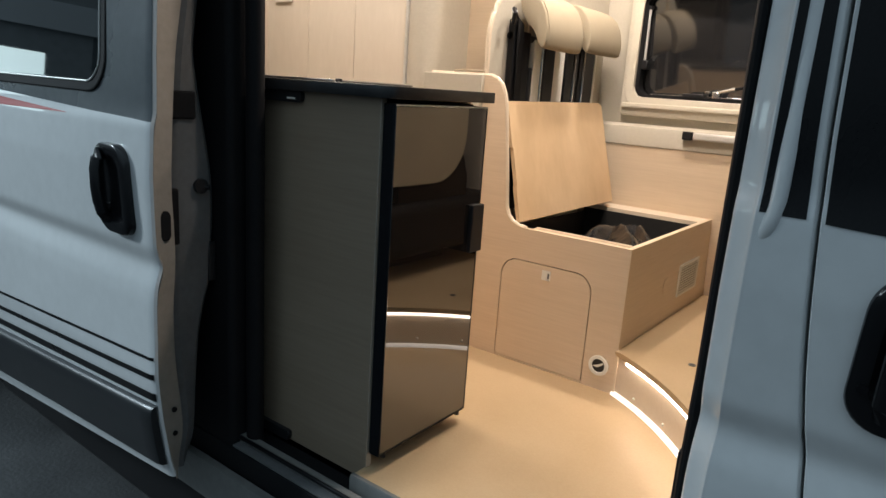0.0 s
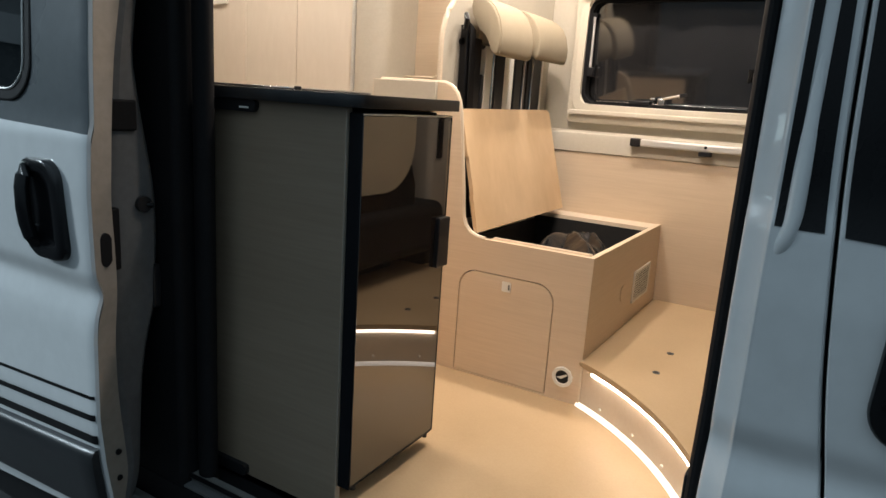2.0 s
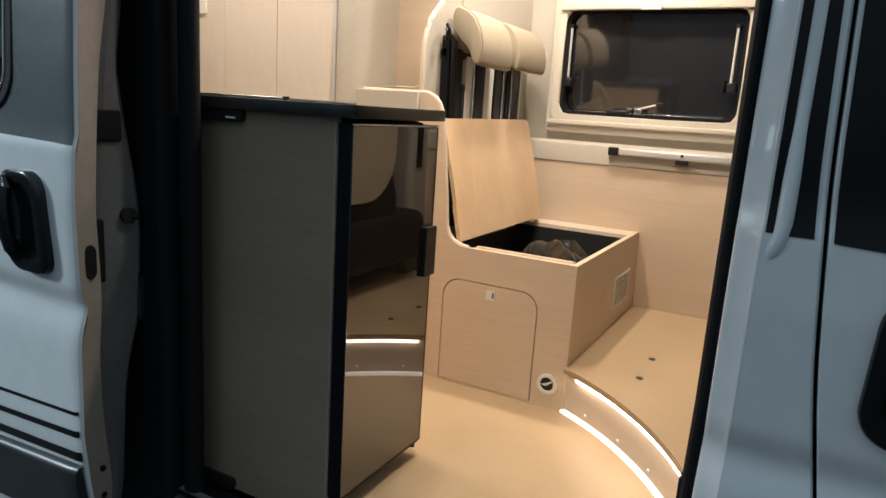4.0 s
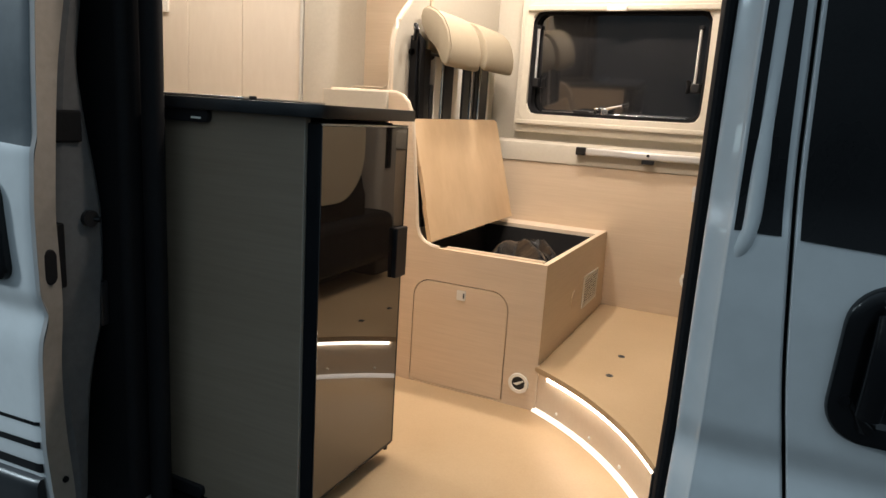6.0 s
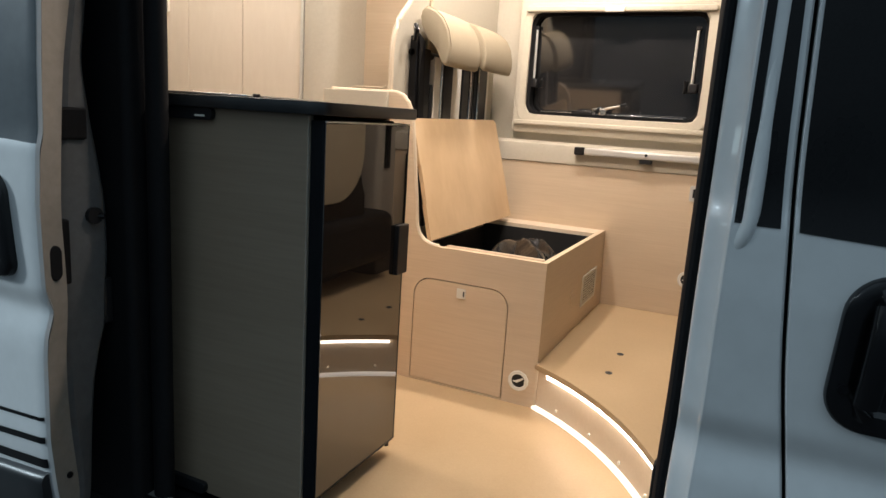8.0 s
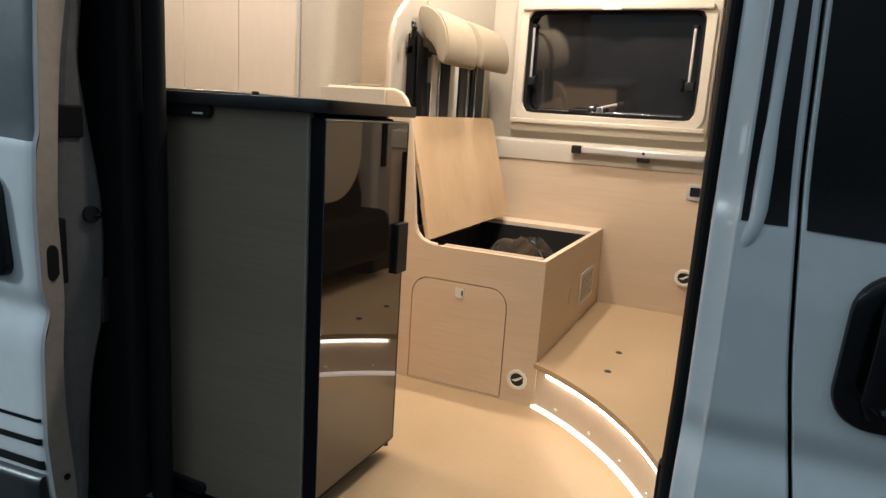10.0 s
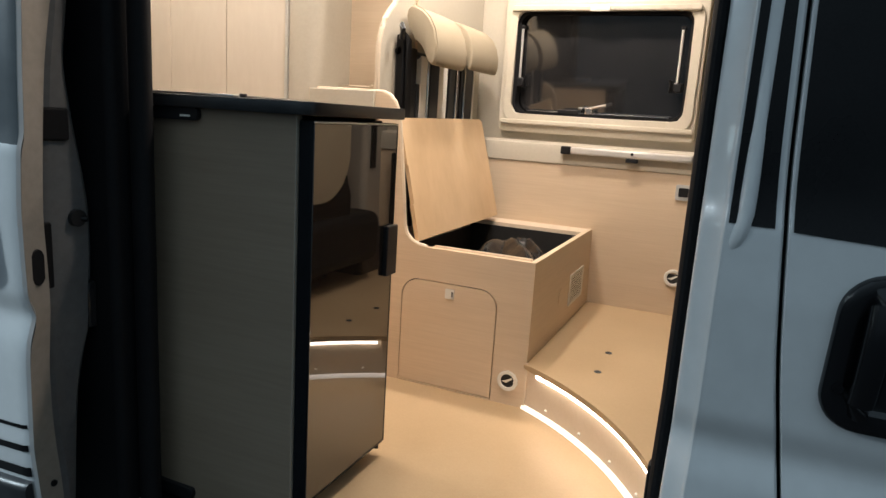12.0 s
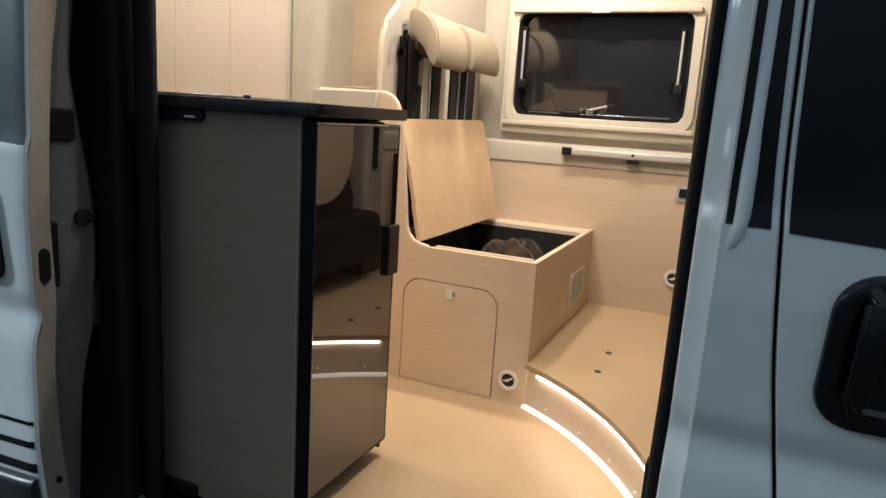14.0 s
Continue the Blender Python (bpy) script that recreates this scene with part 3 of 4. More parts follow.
part("door_skin", loft([fdoor_row(z) for z in ZS]), PAINT, fdoor, "white painted door skin")
rows = []
for i in range(31):
    t = i / 30
    r = []
    for k in range(13):
        q = k / 12
        z0 = 1.3695 - 0.060 * q
        z = z0 + (2.3 - z0) * t
        x = (seam_x(z) + 0.0085) * (1 - q) + 1.0 * q
        r.append(Vector((x, skin(z) + BODY - 0.004, z)))
    rows.append(r)
part("window_band", loft(rows), BLACKFILM, fdoor, "black window glass and film")
door_handle(-0.070, 0.092, 1.120, 1.330, 0.034, fdoor, 0.045, 0.055)

# ---- window in the far wall ----
window = thing("window_1", ((GX0 + GX1) / 2, UY, GZ0), "camper window with cream frame, black rubber and dark acrylic pane", "window", kind="structure")
part("window_frame", prism("y", rrect(-1.214, -0.388, 1.446, 2.045, 0.022, 5), 1.918, UY, (rrect(GX0 - 0.012, GX1 + 0.012, GZ0 - 0.012, GZ1 + 0.012, 0.05, 8),), 0.006), WINFRAME, window, "cream plastic window frame")
part("inner_ledge", prism("y", rrect(GX0 - 0.045, GX1 + 0.045, GZ0 - 0.045, GZ1 + 0.045, 0.06, 8), 1.906, 1.9195, (rrect(GX0 - 0.010, GX1 + 0.010, GZ0 - 0.010, GZ1 + 0.010, 0.05, 8),), 0.004), WINFRAME, window, "raised cream inner frame")
part("rubber_seal", prism("y", rrect(GX0 - 0.014, GX1 + 0.014, GZ0 - 0.014, GZ1 + 0.014, 0.055, 8), 1.930, 1.985, (rrect(GX0 + 0.003, GX1 - 0.003, GZ0 + 0.003, GZ1 - 0.003, 0.048, 8),), 0.003), RUBBER, window, "black rubber glazing seal")
# the pane hangs from its top edge, pushed a little out at the foot
pane = part("pane", prism("y", rrect(GX0 - 0.01, GX1 + 0.01, GZ0 - 0.01, GZ1 + 0.01, 0.05, 8), 1.966, 1.969), ACRYLIC, window, "dark acrylic pane")
for v in pane.data.vertices:
    v.co.y += (GZ1 - v.co.z) * 0.085
part("blind_cassette", box(GX0 - 0.03, GX1 + 0.03, 1.890, 1.9185, 1.950, 1.974, 0.006), WINFRAME, window, "cream blind cassette")
part("blind_grip", box(-0.845, -0.765, 1.882, 1.892, 1.946, 1.970, 0.004), WHITE, window, "white blind grip")
part("sill_rail", box(GX0 - 0.05, GX1 + 0.05, 1.898, 1.9185, 1.480, 1.500, 0.005), WINFRAME, window)
for xs in (-1.142, -0.481):
    s = part("window_stay", tube([(xs, 1.952, 1.675), (xs, 1.947, 1.885)], 0.0058, 10), ALU, window, "telescopic window stay")
    part("stay_knob", box(xs - 0.012, xs + 0.022, 1.934, 1.965, 1.642, 1.680, 0.006), PLASTIC, s)
part("latch_block", box(-0.955, -0.865, 1.930, 1.992, 1.528, 1.552, 0.005), PLASTIC, window, "black window latch")
h = part("latch_handle", tube([(-0.822, 1.945, 1.560), (-0.79, 1.935, 1.568), (-0.748, 1.930, 1.578)], 0.008, 10), CHROME, window, "chrome latch lever")
part("latch_base", box(-0.838, -0.806, 1.934, 1.992, 1.534, 1.566, 0.006), CHROME, h)
part("latch_button", box(-0.868, -0.848, 1.938, 1.990, 1.556, 1.566, 0.003), CHROME, window, "small chrome button")
for xs, side in ((-1.142, 1), (-0.481, -1)):
    part("stay_bracket", tube([(xs + side * 0.028, 1.955, 1.690), (xs + side * 0.022, 1.950, 1.665), (xs + side * 0.026, 1.952, 1.640)], 0.006, 8), STEEL, window, "black stay bracket")
    part("stay_cap", box(xs - 0.009, xs + 0.009, 1.940, 1.962, 1.884, 1.900, 0.003), PLASTIC, window)
part("bottom_profile", box(GX0 + 0.05, GX1 - 0.05, 1.955, 1.992, 1.5385, 1.543, 0.001), CHROME, window, "thin bright profile under the pane")
solid("night_outside", box(-2.2, 0.8, 2.16, 2.2, 0.9, 2.6, 0), NIGHT, "dark night beyond the window", "backdrop")

# ---- workshop across the yard, seen mirrored in the door glass ----
shop = thing("workshop", (-20.0, -4.0, 0.0), "low dark workshop with a lit ribbon window across the yard", "building")
part("wall", prism("x", [(-14, 0), (8, 0), (8, 4.6), (-14, 4.6)], -16.4, -16.0, ([(-5.9, 1.75), (1.5, 1.75), (1.5, 2.4), (-5.9, 2.4)], [(-9.6, 0.05), (-6.8, 0.05), (-6.8, 3.2), (-9.6, 3.2)])), CONCRETE, shop, "grey concrete wall")
part("roof", box(-24, -15.7, -14.3, 8.3, 4.6, 4.85, 0.03), CLAD, shop, "flat dark roof")
w = part("window", box(-16.3, -16.25, -5.9, 1.5, 1.75, 2.4, 0), SHOPGLOW, shop, "lit ribbon window")
for y in (-4.2, -2.4, -0.6):
    part("mullion", box(-16.25, -16.1, y - 0.03, y + 0.03, 1.75, 2.4, 0.01), ALU, w)
part("fascia", box(-15.98, -15.9, -14.2, 8.2, 2.9, 3.5, 0.01), PAINT, shop, "pale fascia band")
part("gate", box(-16.3, -16.22, -9.6, -6.8, 0.05, 3.2, 0.01), FILM, shop, "dark rolling gate")
turn = Matrix.Translation((-16.0, -5.9, 0)) @ Matrix.Rotation(radians(24), 4, "Z") @ Matrix.Translation((16.0, 5.9, 0))
for ob in shop.children_recursive:
    ob.data.transform(turn)

# ---- kitchen unit and fridge ----
kitchen = thing("kitchen_unit", (-1.7, 0.35, FLOOR), "kitchen cabinet with a taupe wood side panel facing the door", "kitchen cabinet")
part("side_panel", box(-2.4, -1.024, 0.176, 0.194, 0.546, 1.4755, 0.0015), SIDEP, kitchen, "taupe wood-grain side panel")
part("edge_band", box(-1.0242, -1.0222, 0.1765, 0.1935, 0.548, 1.474, 0), TAUPE_EDGE, kitchen, "pale edge band")
part("back_panel", box(-2.4, -1.05, 0.535, 0.553, 0.592, 1.4755, 0.0015), OAK_X, kitchen)
part("end_panel", box(-2.4, -2.38, 0.194, 0.535, 0.592, 1.4755, 0.001), OAK_Y, kitchen)
part("plinth", box(-2.38, -1.06, 0.20, 0.53, FLOOR, 0.605, 0.001), DARKBOX, kitchen)
for z0, z1, x1 in ((1.449, 1.4755, -1.270), (0.547, 0.576, -1.299)):
    rail = part("hinge_rail", prism("y", rrect(-1.60, x1, z0, z1, (0, 0.012, 0.008, 0), 5), 0.163, 0.177, bev=0.002), PLASTIC, kitchen, "black folding-table bracket")
part("bracket_clip", box(-1.314, -1.288, 0.158, 0.1632, 1.456, 1.4605, 0.001), WHITE, kitchen, "small white clip")

worktop = thing("worktop", (-1.6, 0.37, 1.476), "anthracite worktop on the kitchen unit and fridge", "worktop")
wt = [(-2.42, 0.155), (-1.006, 0.155), (-0.990, 0.160), (-0.978, 0.171), (-0.972, 0.188), (-0.972, 0.540), (-0.975, 0.550), (-0.984, 0.556), (-2.42, 0.556)]
part("slab", prism("z", wt, 1.476, 1.5025, bev=0.002), COUNTER, worktop)
hob = thing("sink_cover", (-1.6, 0.35, 1.5025), "dark glass sink cover with bright steel edge on the worktop", "sink")
part("cover", prism("z", rrect(-2.05, -1.205, 0.20, 0.50, 0.02), 1.5027, 1.5075, bev=0.001), GLASSBLACK, hob, "dark glass cover")
part("rim", tube([(-2.05, 0.199, 1.506), (-1.220, 0.199, 1.506), (-1.208, 0.203, 1.506), (-1.203, 0.215, 1.506), (-1.203, 0.49, 1.506)], 0.0028, 8), CHROME, hob, "bright steel edge")
part("knob", disc("z", -1.165, 0.185, 1.5025, 1.511, 0.008, bev=0.002), PLASTIC, hob, "small black knob")

fridge = thing("fridge", (-1.0, 0.36, FLOOR), "slim fridge with a dark mirror glass door and black frame", "fridge")
part("body", box(-1.40, -1.026, 0.197, 0.532, 0.612, 1.470, 0.003), BLACKSIDE, fridge)
door = part("door", box(-1.021, -0.988, 0.182, 0.538, 0.618, 1.466, 0.003), BLACKSIDE, fridge, "fridge door with black rim")
glass = part("glass", box(-0.9878, -0.9845, 0.1835, 0.5345, 0.626, 1.461, 0.001), GLASSBLACK, door, "dark mirror glass front")
part("edge_trim", box(-0.9846, -0.9838, 0.5315, 0.5350, 0.626, 1.461, 0), STEEL, door, "thin dark edge of the glass")
part("edge_trim", box(-0.9846, -0.9838, 0.1835, 0.5312, 0.626, 0.630, 0), STEEL, door, "thin dark edge of the glass")
part("top_trim", box(-0.9876, -0.9838, 0.184, 0.536, 1.4615, 1.4655, 0.001), ALU, door, "thin grey top edge")
part("handle", box(-0.986, -0.972, 0.486, 0.5385, 1.090, 1.217, 0.003), PLASTIC, door, "black grip on the door edge")
for y in (0.21, 0.52):
    part("foot", tube([(-1.06, y, FLOOR), (-1.06, y, 0.618)], 0.014, 12), PLASTIC, fridge)
    part("front_foot", tube([(-0.998, y, 0.606), (-0.998, y, 0.618)], 0.007, 10), PLASTIC, fridge)

# ---- washroom wall behind the kitchen ----
wash = thing("wall_washroom", (-2.2, 1.06, FLOOR), "ivory panelled washroom wall with vertical joints", "wall", kind="structure")
part("backing", box(-3.28, -1.72, 1.062, 1.08, FLOOR, ROOF, 0), SHADE_GAP, wash)
edges = [-3.30, -3.06, -2.79, -2.52, -2.252, -1.982, -1.716]
for a, b in zip(edges, edges[1:]):
    part("panel", box(a + 0.0015, b - 0.0015, 1.048, 1.063, FLOOR, ROOF, 0.0012), PANELW, wash)
part("corner_trim", box(-1.715, -1.703, 1.040, 1.064, FLOOR, ROOF, 0.003), ALU, wash, "grey metal trim")
post = [(-1.702, 1.06), (-1.699, 1.046), (-1.682, 1.042), (-1.636, 1.050), (-1.608, 1.075), (-1.596, 1.11), (-1.596, 1.30), (-1.61, 1.30), (-1.702, 1.14)]
part("corner_post", prism("z", post, FLOOR, ROOF), CREAM, wash, "rounded cream corner post")
part("side_panel", box(-1.60, -1.325, 1.28, 1.298, FLOOR, ROOF, 0), OAK_X, wash, "pale oak panel beside the washroom")
part("wall_vent", prism("y", rrect(-2.46, -2.35, 1.82, 1.94, 0.006), 1.040, 1.0485), WHITE, wash, "small white grille")

# ---- travel bench ----
BX, BY, BT = -0.742, 1.030, 1.062
bench = thing("travel_bench", (-1.0, 1.45, FLOOR), "pale oak travel bench, cushions removed, storage box open", "bench")
out = [(-1.60, 0.580), (BX, 0.580), (BX, BT), (-1.120, BT), (-1.150, 1.066), (-1.178, 1.078), (-1.197, 1.098), (-1.207, 1.125), (-1.211, 1.16), (-1.216, 1.22),
       (-1.244, 1.47), (-1.252, 1.502), (-1.264, 1.528), (-1.284, 1.548), (-1.310, 1.558), (-1.57, 1.561), (-1.60, 1.561)]
hatch = rrect(-1.202, -0.856, 0.586, 0.952, (0.002, 0.002, 0.062, 0.062), 8)
part("side_panel", prism("y", out, BY, BY + 0.018, (hatch,), 0), OAK_X, bench, "oak side panel rising behind the seat")
part("tray_front", box(-1.588, -1.334, BY - 0.017, BY - 0.001, 1.40, 1.560, 0.003), CREAM, bench, "cream front of the tray behind the seat")
part("panel_edge", tube([(u, BY + 0.009, v) for u, v in out[3:-1]], 0.0070, 8), EDGE, bench, "rounded pale edge")
h2 = rrect(-1.1985, -0.8595, 0.5885, 0.9485, (0.002, 0.002, 0.059, 0.059), 8)
hd = part("hatch", prism("y", h2, BY - 0.0005, BY + 0.014, bev=0.001), OAK_X, bench, "oak storage hatch with rounded top")
part("hatch_lock", prism("y", rrect(-1.040, -1.008, 0.900, 0.934, 0.003), BY - 0.003, BY), WHITE, hd, "white square push lock")
part("lock_slot", box(-1.017, -1.011, BY - 0.0055, BY - 0.0035, 0.908, 0.926, 0.001), GREYTRIM, hd)
part("hatch_gap", box(-1.23, -0.83, BY + 0.0185, BY + 0.022, 0.582, 0.98, 0), DARKBOX, bench)
part("front_panel", prism("x", [(BY + 0.018, 0.58), (wall_y(0.58), 0.58), (wall_y(0.733), 0.733), (WY, BT), (BY + 0.018, BT)], BX - 0.018, BX), OAK_Y, bench, "oak front panel")
part("rim_near", box(-1.125, BX - 0.034, BY + 0.0285, BY + 0.082, 1.034, 1.0540, 0.0015), TANWOOD, bench, "tan inner batten")
part("rim_lip", box(-1.125, BX - 0.034, BY + 0.0825, BY + 0.090, 1.034, 1.0560, 0.0012), EDGE, bench, "pale lip of the inner batten")
part("rim_far", box(-1.20, BX - 0.019, 1.762, WY - 0.001, 1.040, BT - 0.001, 0.002), EDGE, bench, "pale ledge against the wall")
part("corner_strip", box(BX - 0.002, BX + 0.004, BY - 0.003, BY + 0.006, FLOOR, 0.735, 0.001), EDGE, bench)
# Inner sides and bottom of the box, all in one near-black tone.
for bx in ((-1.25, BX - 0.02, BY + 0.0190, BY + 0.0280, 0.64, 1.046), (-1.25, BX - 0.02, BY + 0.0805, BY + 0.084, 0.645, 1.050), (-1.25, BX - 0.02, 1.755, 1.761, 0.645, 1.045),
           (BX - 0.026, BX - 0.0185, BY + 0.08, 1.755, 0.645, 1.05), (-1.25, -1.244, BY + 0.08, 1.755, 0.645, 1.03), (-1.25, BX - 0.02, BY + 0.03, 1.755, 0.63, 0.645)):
    part("inner_board", box(*bx, 0), DARKBOX, bench, "near-black inner board of the box")
# outlet ring on the side panel, vent and knob on the front panel


def outlet(axis, u, v, d, sign, parent, r=0.034):
    ob = part("air_outlet", disc(axis, u, v, d, d + sign * 0.007, r, r * 0.66, 32, 0.002), WHITE, parent, "round white air outlet")
    part("outlet_cavity", disc(axis, u, v, d + sign * 0.001, d + sign * 0.0015, r * 0.67, 0, 24), DARKBOX, ob)
    fl = [(u - r * 0.58, v - r * 0.12), (u - r * 0.1, v - r * 0.22), (u + r * 0.50, v + r * 0.22), (u + r * 0.40, v + r * 0.34), (u - r * 0.2, v + r * 0.02)]
    part("flap", prism(axis, fl, d + sign * 0.002, d + sign * 0.004), WHITE, ob)
    return ob


outlet("y", -0.801, 0.663, BY, -1, bench)
vent = part("vent_grille", prism("x", rrect(1.540, 1.768, 0.800, 0.926, 0.006), BX, BX + 0.005, (rrect(1.554, 1.754, 0.812, 0.914, 0.003),), 0.001), WHITE, bench, "white ventilation grille")
part("vent_back", box(BX, BX + 0.0012, 1.552, 1.756, 0.810, 0.916, 0), SHADE_GAP, vent)
for i in range(10):
    part("louvre", box(BX + 0.001, BX + 0.0045, 1.555, 1.753, 0.8150 + i * 0.0100, 0.8203 + i * 0.0100, 0.0008), WHITE, vent)
part("round_cap", disc("x", 1.408, 0.872, BX, BX + 0.003, 0.032, bev=0.001), OAK_Y, bench, "flush round oak cap")

# lid of the box, leaning open against the seat frame
lid = bmesh.new()
cs = [Vector((-1.158, 1.052, 1.074)), Vector((-1.140, 1.790, 1.087)), Vector((-1.252, 1.806, 1.489)), Vector((-1.262, 1.074, 1.478))]
mids = [cs[0], cs[1], cs[2] * 0.97 + cs[1] * 0.03, cs[2] * 0.97 + cs[3] * 0.03, cs[3] * 0.985 + cs[2] * 0.015, cs[3] * 0.985 + cs[0] * 0.015, cs[3] * 0.62 + cs[0] * 0.38, cs[3] * 0.62 + cs[0] * 0.38 + Vector((0, 0.006, 0)), cs[3] * 0.3 + cs[0] * 0.7 + Vector((0, 0.006, 0)), cs[3] * 0.3 + cs[0] * 0.7]
front = [lid.verts.new(p) for p in mids]
back = [lid.verts.new(p + Vector((-0.014, 0, -0.003))) for p in mids]
lid.faces.new(front)
lid.faces.new(back)
for i in range(len(mids)):
    k = (i + 1) % len(mids)
    lid.faces.new((front[i], front[k], back[k], back[i]))
ld = thing("box_lid", (-1.14, 1.43, 1.07), "birch plywood box lid leaning open against the seat frame", "lid")
part("board", lid, PLY, ld)
top_edge = [[p + Vector((0.0004, 0, 0.0006)), p + Vector((-0.0144, 0, -0.0022))] for p in (cs[3].lerp(cs[2], t) for t in (0.02, 0.35, 0.68, 0.965))]
part("edge_band", loft(top_edge), EDGE, ld, "pale veneer along the upper edge")

# backrest board, steel frame and rolled top cushions
sh = [(1.075, 0.60), (1.048, 1.50), (1.046, 1.60), (1.044, 1.66), (1.045, 1.70), (1.050, 1.73), (1.062, 1.763), (1.081, 1.795), (1.106, 1.822), (1.135, 1.846), (1.160, 1.870), (1.180, 1.90), (1.194, 1.94), (1.20, 1.99), (1.20, 2.40), (1.95, 2.40), (1.95, 1.42), (1.862, 1.40), (1.862, 0.60)]
backrest = thing("seat_backrest", (-1.30, 1.45, 0.60), "cream backrest board with black steel frame, cushions taken off", "seat")
part("back_board", prism("x", sh, -1.350, -1.332, bev=0.0), CREAM, backrest, "cream backrest board with a curved edge")
part("board_edge", tube([(-1.341, y, z) for y, z in sh[:15]], 0.0095, 8), EDGE, backrest, "pale rounded board edge")


def upright(y0, y1, z0, z1, x0=-1.326, x1=-1.296, mat=STEEL, name="frame_upright", label="black steel upright"):
    return part(name, box(x0, x1, y0, y1, z0, z1, 0.004), mat, backrest, label)


upright(1.140, 1.176, 1.08, 1.755)
upright(1.186, 1.262, 1.08, 1.720, -1.330, -1.304)
upright(1.266, 1.286, 1.08, 1.60, -1.322, -1.300, PLASTIC, "belt_reel", "black notched belt reel housing")
upright(1.360, 1.442, 1.08, 1.71)
upright(1.534, 1.600, 1.08, 1.71)
upright(1.662, 1.800, 1.08, 1.70, -1.330, -1.300)
upright(1.612, 1.626, 1.10, 1.70, -1.312, -1.296, CHROME, "headrest_rod", "bright steel rod")
upright(1.690, 1.700, 1.10, 1.70, -1.302, -1.292, CHROME, "headrest_rod", "bright steel rod")
upright(1.346, 1.356, 1.10, 1.70, -1.312, -1.296, CHROME, "headrest_rod", "bright steel rod")
upright(1.630, 1.656, 1.10, 1.70, -1.318, -1.302, STEEL, "frame_bar", "thin black bar")
for y0, y1 in ((1.290, 1.344), (1.446, 1.530), (1.803, 1.822)):
    upright(y0, y1, 1.08, 1.70, -1.322, -1.300, WHITE, "back_slat", "cream slat between the uprights")
part("crossbar", tube([(-1.318, 1.14, 1.12), (-1.318, 1.80, 1.12)], 0.015, 10), STEEL, backrest)
part("upper_crossbar", tube([(-1.318, 1.14, 1.70), (-1.318, 1.80, 1.70)], 0.013, 10), STEEL, backrest)
guide = [(-1.292, 1.112, 1.735), (-1.284, 1.106, 1.768), (-1.292, 1.112, 1.782), (-1.308, 1.140, 1.782), (-1.312, 1.165, 1.755)]
part("belt_guide", tube(guide, 0.009, 10), GLOSSBLACK, backrest, "black seat-belt guide")
part("seat_belt", prism("x", [(1.142, 1.76), (1.182, 1.74), (1.205, 1.30), (1.165, 1.30)], -1.292, -1.289), RUBBER, backrest, "black seat-belt webbing")


ROLL = [(-1.316, 1.822), (-1.312, 1.844), (-1.300, 1.855), (-1.284, 1.853), (-1.258, 1.841), (-1.232, 1.818), (-1.211, 1.780), (-1.199, 1.729), (-1.200, 1.690), (-1.206, 1.668), (-1.216, 1.663), (-1.228, 1.674), (-1.240, 1.702), (-1.256, 1.726), (-1.280, 1.745), (-1.300, 1.775), (-1.312, 1.800)]


def cushion(y0, y1, size=1.0):
    prof = [(-1.262 + (u + 1.262) * size, 1.85 + (v - 1.85) * size) for u, v in ROLL]
    c = (sum(p[0] for p in prof) / len(prof), sum(p[1] for p in prof) / len(prof))
    rows = []
    for t, s in ((0, 0.90), (0.004, 0.955), (0.012, 0.985), (0.03, 1.0), (0.25, 1.012), (0.5, 1.018), (0.75, 1.012), (0.97, 1.0), (0.988, 0.985), (0.996, 0.955), (1, 0.90)):
        y = y0 + (y1 - y0) * t
        rows.append([Vector((c[0] + (p[0] - c[0]) * s, y, c[1] + (p[1] - c[1]) * s)) for p in prof])
    b = loft(rows, closed=True)
    b.verts.ensure_lookup_table()
    n = len(prof)
    b.faces.new(b.verts[:n])
    b.faces.new(b.verts[-n:])
    bmesh.ops.subdivide_edges(b, edges=b.edges[:], cuts=1, use_grid_fill=True, smooth=0.6)
    return b


for y0, y1 in ((1.185, 1.468), (1.535, 1.835)):
    hr = thing("headrest", (-1.25, (y0 + y1) / 2, 1.67), "beige fabric headrest roll on top of the backrest", "headrest", "headrests of the bench")
    cu = part("cushion", cushion(y0, y1, 1.0 if y0 < 1.3 else 0.93), FABRIC, hr, angle=70)
    if y0 < 1.3:
        part("piping", tube([(u + 0.001, y0 + 0.012, v + 0.001) for u, v in ROLL[2:11]], 0.003, 6), FABRIC, cu, "beige piping along the seam")

shelf = thing("shelf_lip", (-1.45, 1.2, 1.50), "cream shelf lip behind the backrest", "shelf")
part("board", box(-1.585, -1.35, 1.05, 1.30, 1.50, 1.515, 0.002), CREAM, shelf)
part("lip", tube([(-1.625, 1.205, 1.570), (-1.58, 1.205, 1.578), (-1.50, 1.205, 1.579), (-1.465, 1.205, 1.578), (-1.452, 1.205, 1.586)], 0.004, 8), EDGE, shelf, "thin curved cream edging")
part("upstand", box(-1.628, -1.36, 1.20, 1.212, 1.515, 1.570, 0.003), CREAM, shelf)

# crumpled plastic bag with a unit in the box
PEAK = Vector((-1.02, 1.60, 0))
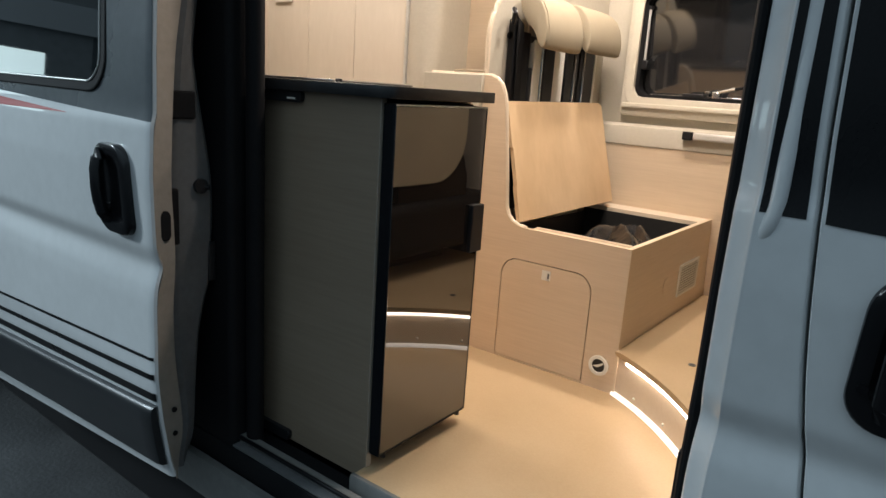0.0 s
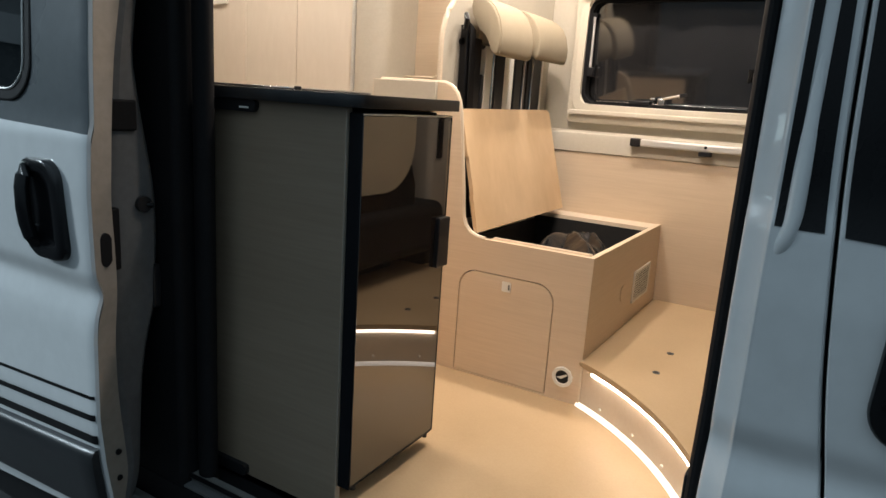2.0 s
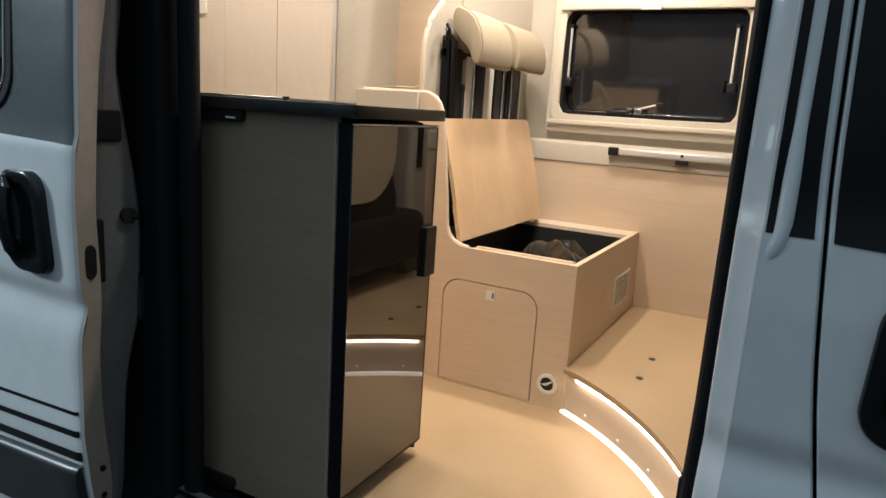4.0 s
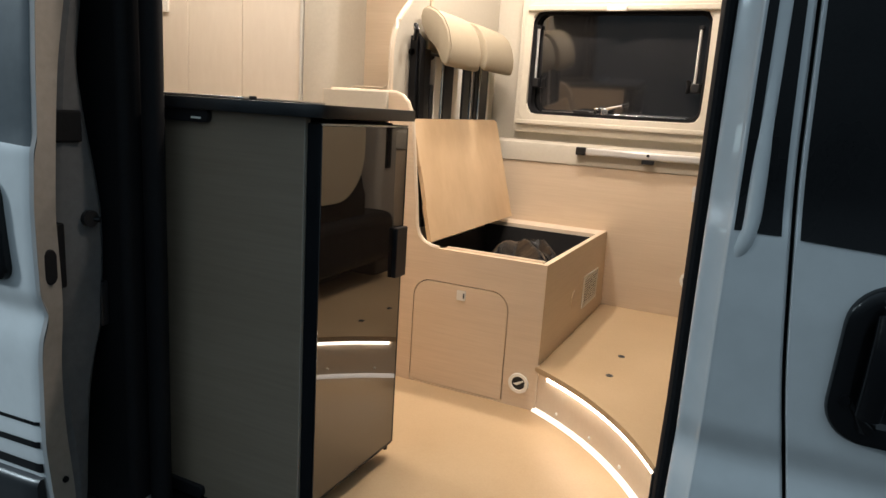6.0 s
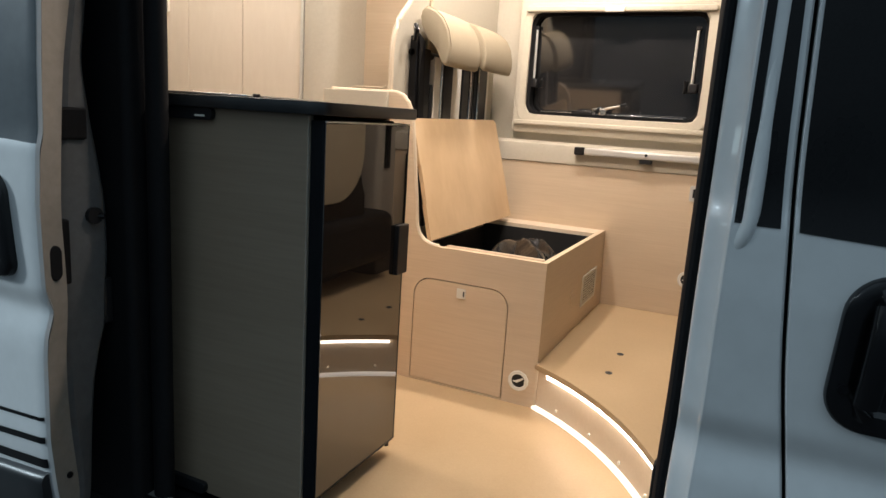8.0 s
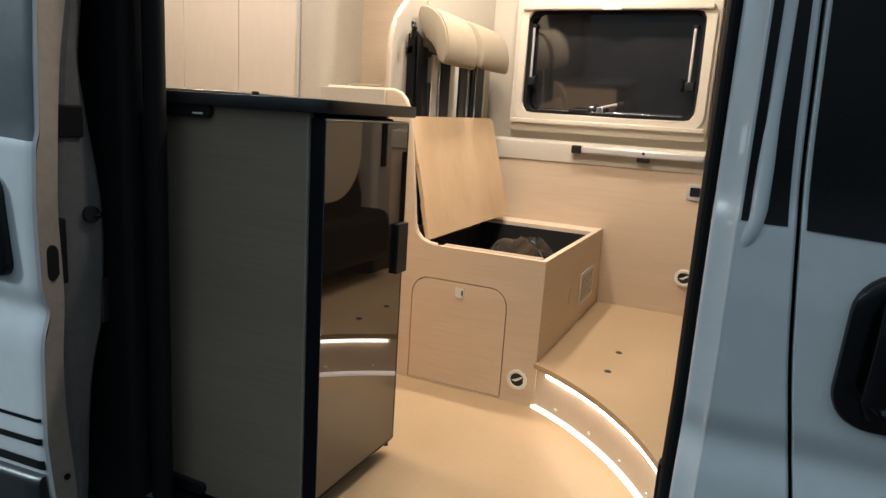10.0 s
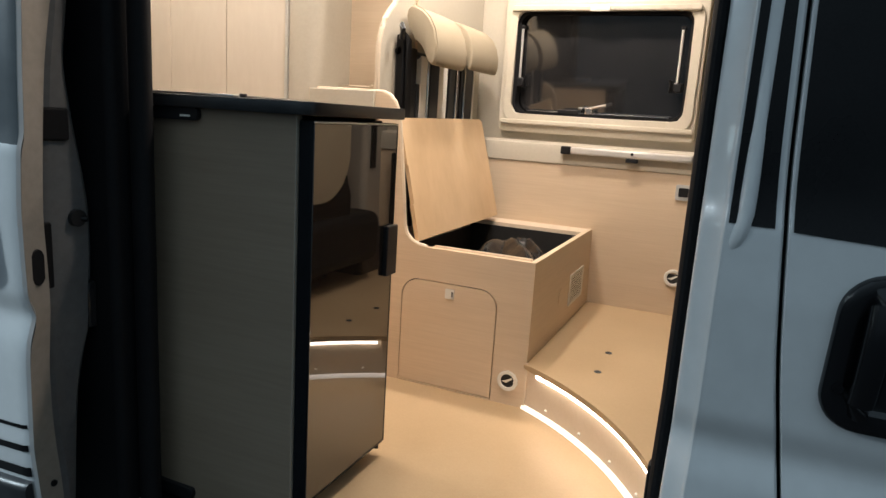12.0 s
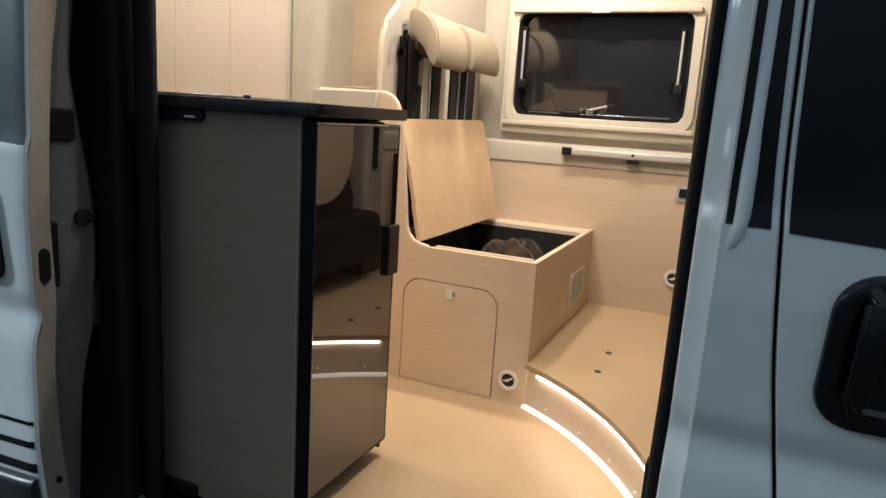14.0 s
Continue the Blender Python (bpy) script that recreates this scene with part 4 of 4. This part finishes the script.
FOLDS = ((PEAK, Vector((-1.055, 1.27, 0)), 0.168, 0.150, 1.1), (PEAK, Vector((-0.82, 1.32, 0)), 0.160, 0.138, 0.85),
         (Vector((-0.99, 1.55, 0)), Vector((-0.90, 1.55, 0)), 0.150, 0.157, 1.3), (Vector((-0.90, 1.55, 0)), Vector((-0.80, 1.42, 0)), 0.157, 0.130, 1.2),
         (PEAK, Vector((-1.02, 1.69, 0)), 0.165, 0.08, 1.2))


def bag_height(x, y):
    """Folds of stiff film: each falls away on both sides of its crest."""
    p = Vector((x, y, 0))
    best = 0.0
    for a, c, h0, h1, fall in FOLDS:
        s = c - a
        t = min(1.0, max(0.0, (p - a).dot(s) / s.dot(s)))
        d = (p - (a + s * t)).length
        best = max(best, h0 + (h1 - h0) * t - fall * d * (1 - 1.6 * d))
    return best + 0.006 * noise.noise(p * 12) + 0.0015 * noise.noise(p * 45)


rows = []
for i in range(57):
    a = 2 * math.pi * i / 56
    row = []
    for k in range(26):
        q = k / 25
        x, y = -0.945 + 0.160 * q * math.cos(a), 1.45 + 0.265 * q * math.sin(a)
        row.append(Vector((x, y, 0.888 + bag_height(x + 0.02, y - 0.02) * (1 - q ** 6))))
    row.append(Vector((-0.945 + 0.145 * math.cos(a), 1.45 + 0.24 * math.sin(a), 0.646)))
    rows.append(row)
bag = loft(rows)
bmesh.ops.remove_doubles(bag, verts=bag.verts, dist=0.0004)
solid("plastic_bag", bag, BAG, "grey crumpled plastic bag inside the open box", "bag", kind="", angle=70)

# ---- fittings on the far wall ----
rail = thing("table_rail", (-0.6, 1.88, 1.36), "aluminium table rail with black end caps on the wall", "rail")
part("bar", box(-0.860, -0.376, 1.838, 1.862, 1.370, 1.400, 0.007), ALU, rail)
part("end_cap", box(-0.902, -0.860, 1.836, 1.863, 1.368, 1.402, 0.006), PLASTIC, rail, "black end cap")
part("end_cap", box(-0.376, -0.358, 1.836, 1.863, 1.368, 1.402, 0.006), PLASTIC, rail, "black end cap")
clip = part("clip", box(-0.631, -0.583, 1.836, 1.862, 1.353, 1.370, 0.003), PLASTIC, rail, "small black clip")
part("clip_pin", disc("y", -0.607, 1.388, 1.834, 1.839, 0.006), STEEL, clip)
sock = thing("power_socket", (-0.38, WY, 1.24), "grey socket with metal frame on the oak wall", "socket")
part("plate", prism("y", rrect(-0.427, -0.357, 1.221, 1.283, 0.006), WY - 0.008, WY, bev=0.002), ALU, sock)
part("knob", disc("y", -0.362, 1.256, WY - 0.020, WY - 0.006, 0.011, bev=0.002), CHROME, sock, "small metal turn knob")
part("insert", prism("y", rrect(-0.415, -0.377, 1.235, 1.271, 0.004), WY - 0.0105, WY - 0.007, bev=0.001), PLASTIC, sock, "dark socket insert")
wo = thing("wall_outlet", (-0.386, WY, 0.885), "round white air outlet low on the oak wall", "air outlet")
outlet("y", -0.396, 0.897, wall_y(0.897) - 0.001, -1, wo, 0.036)
cab_edge = thing("curtain", (-0.30, 1.90, 1.60), "cream curtain hanging beside the window", "curtain")
cr = [[Vector((-0.378 + i * 0.012, 1.892 + 0.010 * math.sin(i * 1.3), z)) for i in range(14)] for z in (1.62, 1.8, 2.0, 2.2, 2.38)]
part("cloth", loft(cr), CREAM, cab_edge)

# ---- ceiling lamps ----
for x, y, w, d in [(x, y, 0.04, 0.03) for x, y, watts in LAMPS] + [(-2.0, 0.66, 0.24, 0.04)]:
    lamp = thing("ceiling_lamp", (x, y, ROOF), "slim warm led ceiling lamp", "ceiling lamp", "ceiling lamps")
    part("housing", box(x - w - 0.015, x + w + 0.015, y - d - 0.015, y + d + 0.015, ROOF - 0.018, ROOF, 0.004), WHITE, lamp)
    part("diffuser", box(x - w, x + w, y - d, y + d, ROOF - 0.022, ROOF - 0.018, 0.001), LAMPGLOW, lamp, "glowing diffuser")

solid("cab_headliner", box(-0.05, X1, 0.14, 1.925, 1.90, 1.94, 0.01), CREAM, "cream headliner over the driver's cab", "ceiling")
pillar = thing("cab_pillar", (-0.10, 1.84, 0.733), "grey-beige inner pillar trim with a black seat belt", "pillar trim")
part("trim", prism("z", rrect(-0.19, -0.02, 1.735, 1.929, (0.035, 0.03, 0.005, 0.005)), 0.95, 1.899), PILLARGREY, pillar)
part("lower_trim", prism("z", rrect(-0.20, -0.01, 1.70, 1.929, (0.03, 0.03, 0.005, 0.005)), 0.733, 0.949), PLASTIC, pillar, "black lower pillar trim")
part("belt", box(-0.198, -0.192, 1.772, 1.818, 1.235, 1.70, 0.001), RUBBER, pillar, "black seat-belt webbing")
part("belt_anchor", box(-0.206, -0.191, 1.765, 1.825, 1.70, 1.78, 0.005), PLASTIC, pillar, "black belt anchor")
part("door_gasket", box(-0.30, -0.262, 1.845, 1.8745, 0.96, 1.31, 0.006), RUBBER, pillar, "black gasket strip beside the trim")
# ---- cab seat, seen in the fridge glass ----
seat = thing("cab_seat", (0.05, 1.4, 0.733), "cab seat with beige backrest on a black base, facing forward", "seat")
part("pedestal", prism("z", rrect(-0.10, 0.30, 1.02, 1.60, 0.03), 0.733, 0.84, bev=0.01), SEATBLACK, seat, "black pedestal")
part("seat_cushion", box(-0.30, 0.32, 0.92, 1.72, 0.825, 1.055, 0.05, seg=4), SEATBLACK, seat, "black seat cushion and side cover")
part("side_shell", prism("x", rrect(1.04, 1.50, 1.00, 1.34, (0.03, 0.03, 0.20, 0.03), 8), -0.262, -0.11, bev=0.02), SEATBLACK, seat, "black side shell of the backrest")
part("backrest", prism("x", rrect(0.92, 1.425, 1.13, 1.66, (0.06, 0.20, 0.09, 0.09), 10), -0.30, -0.14, bev=0.03), FABRIC, seat, "beige fabric backrest")
part("headrest", box(-0.27, -0.16, 1.04, 1.30, 1.69, 1.86, 0.05, seg=5), FABRIC, seat, "beige headrest")
for y in (1.11, 1.23):
    part("headrest_post", tube([(-0.215, y, 1.65), (-0.215, y, 1.70)], 0.006, 10), CHROME, seat, "steel headrest post")
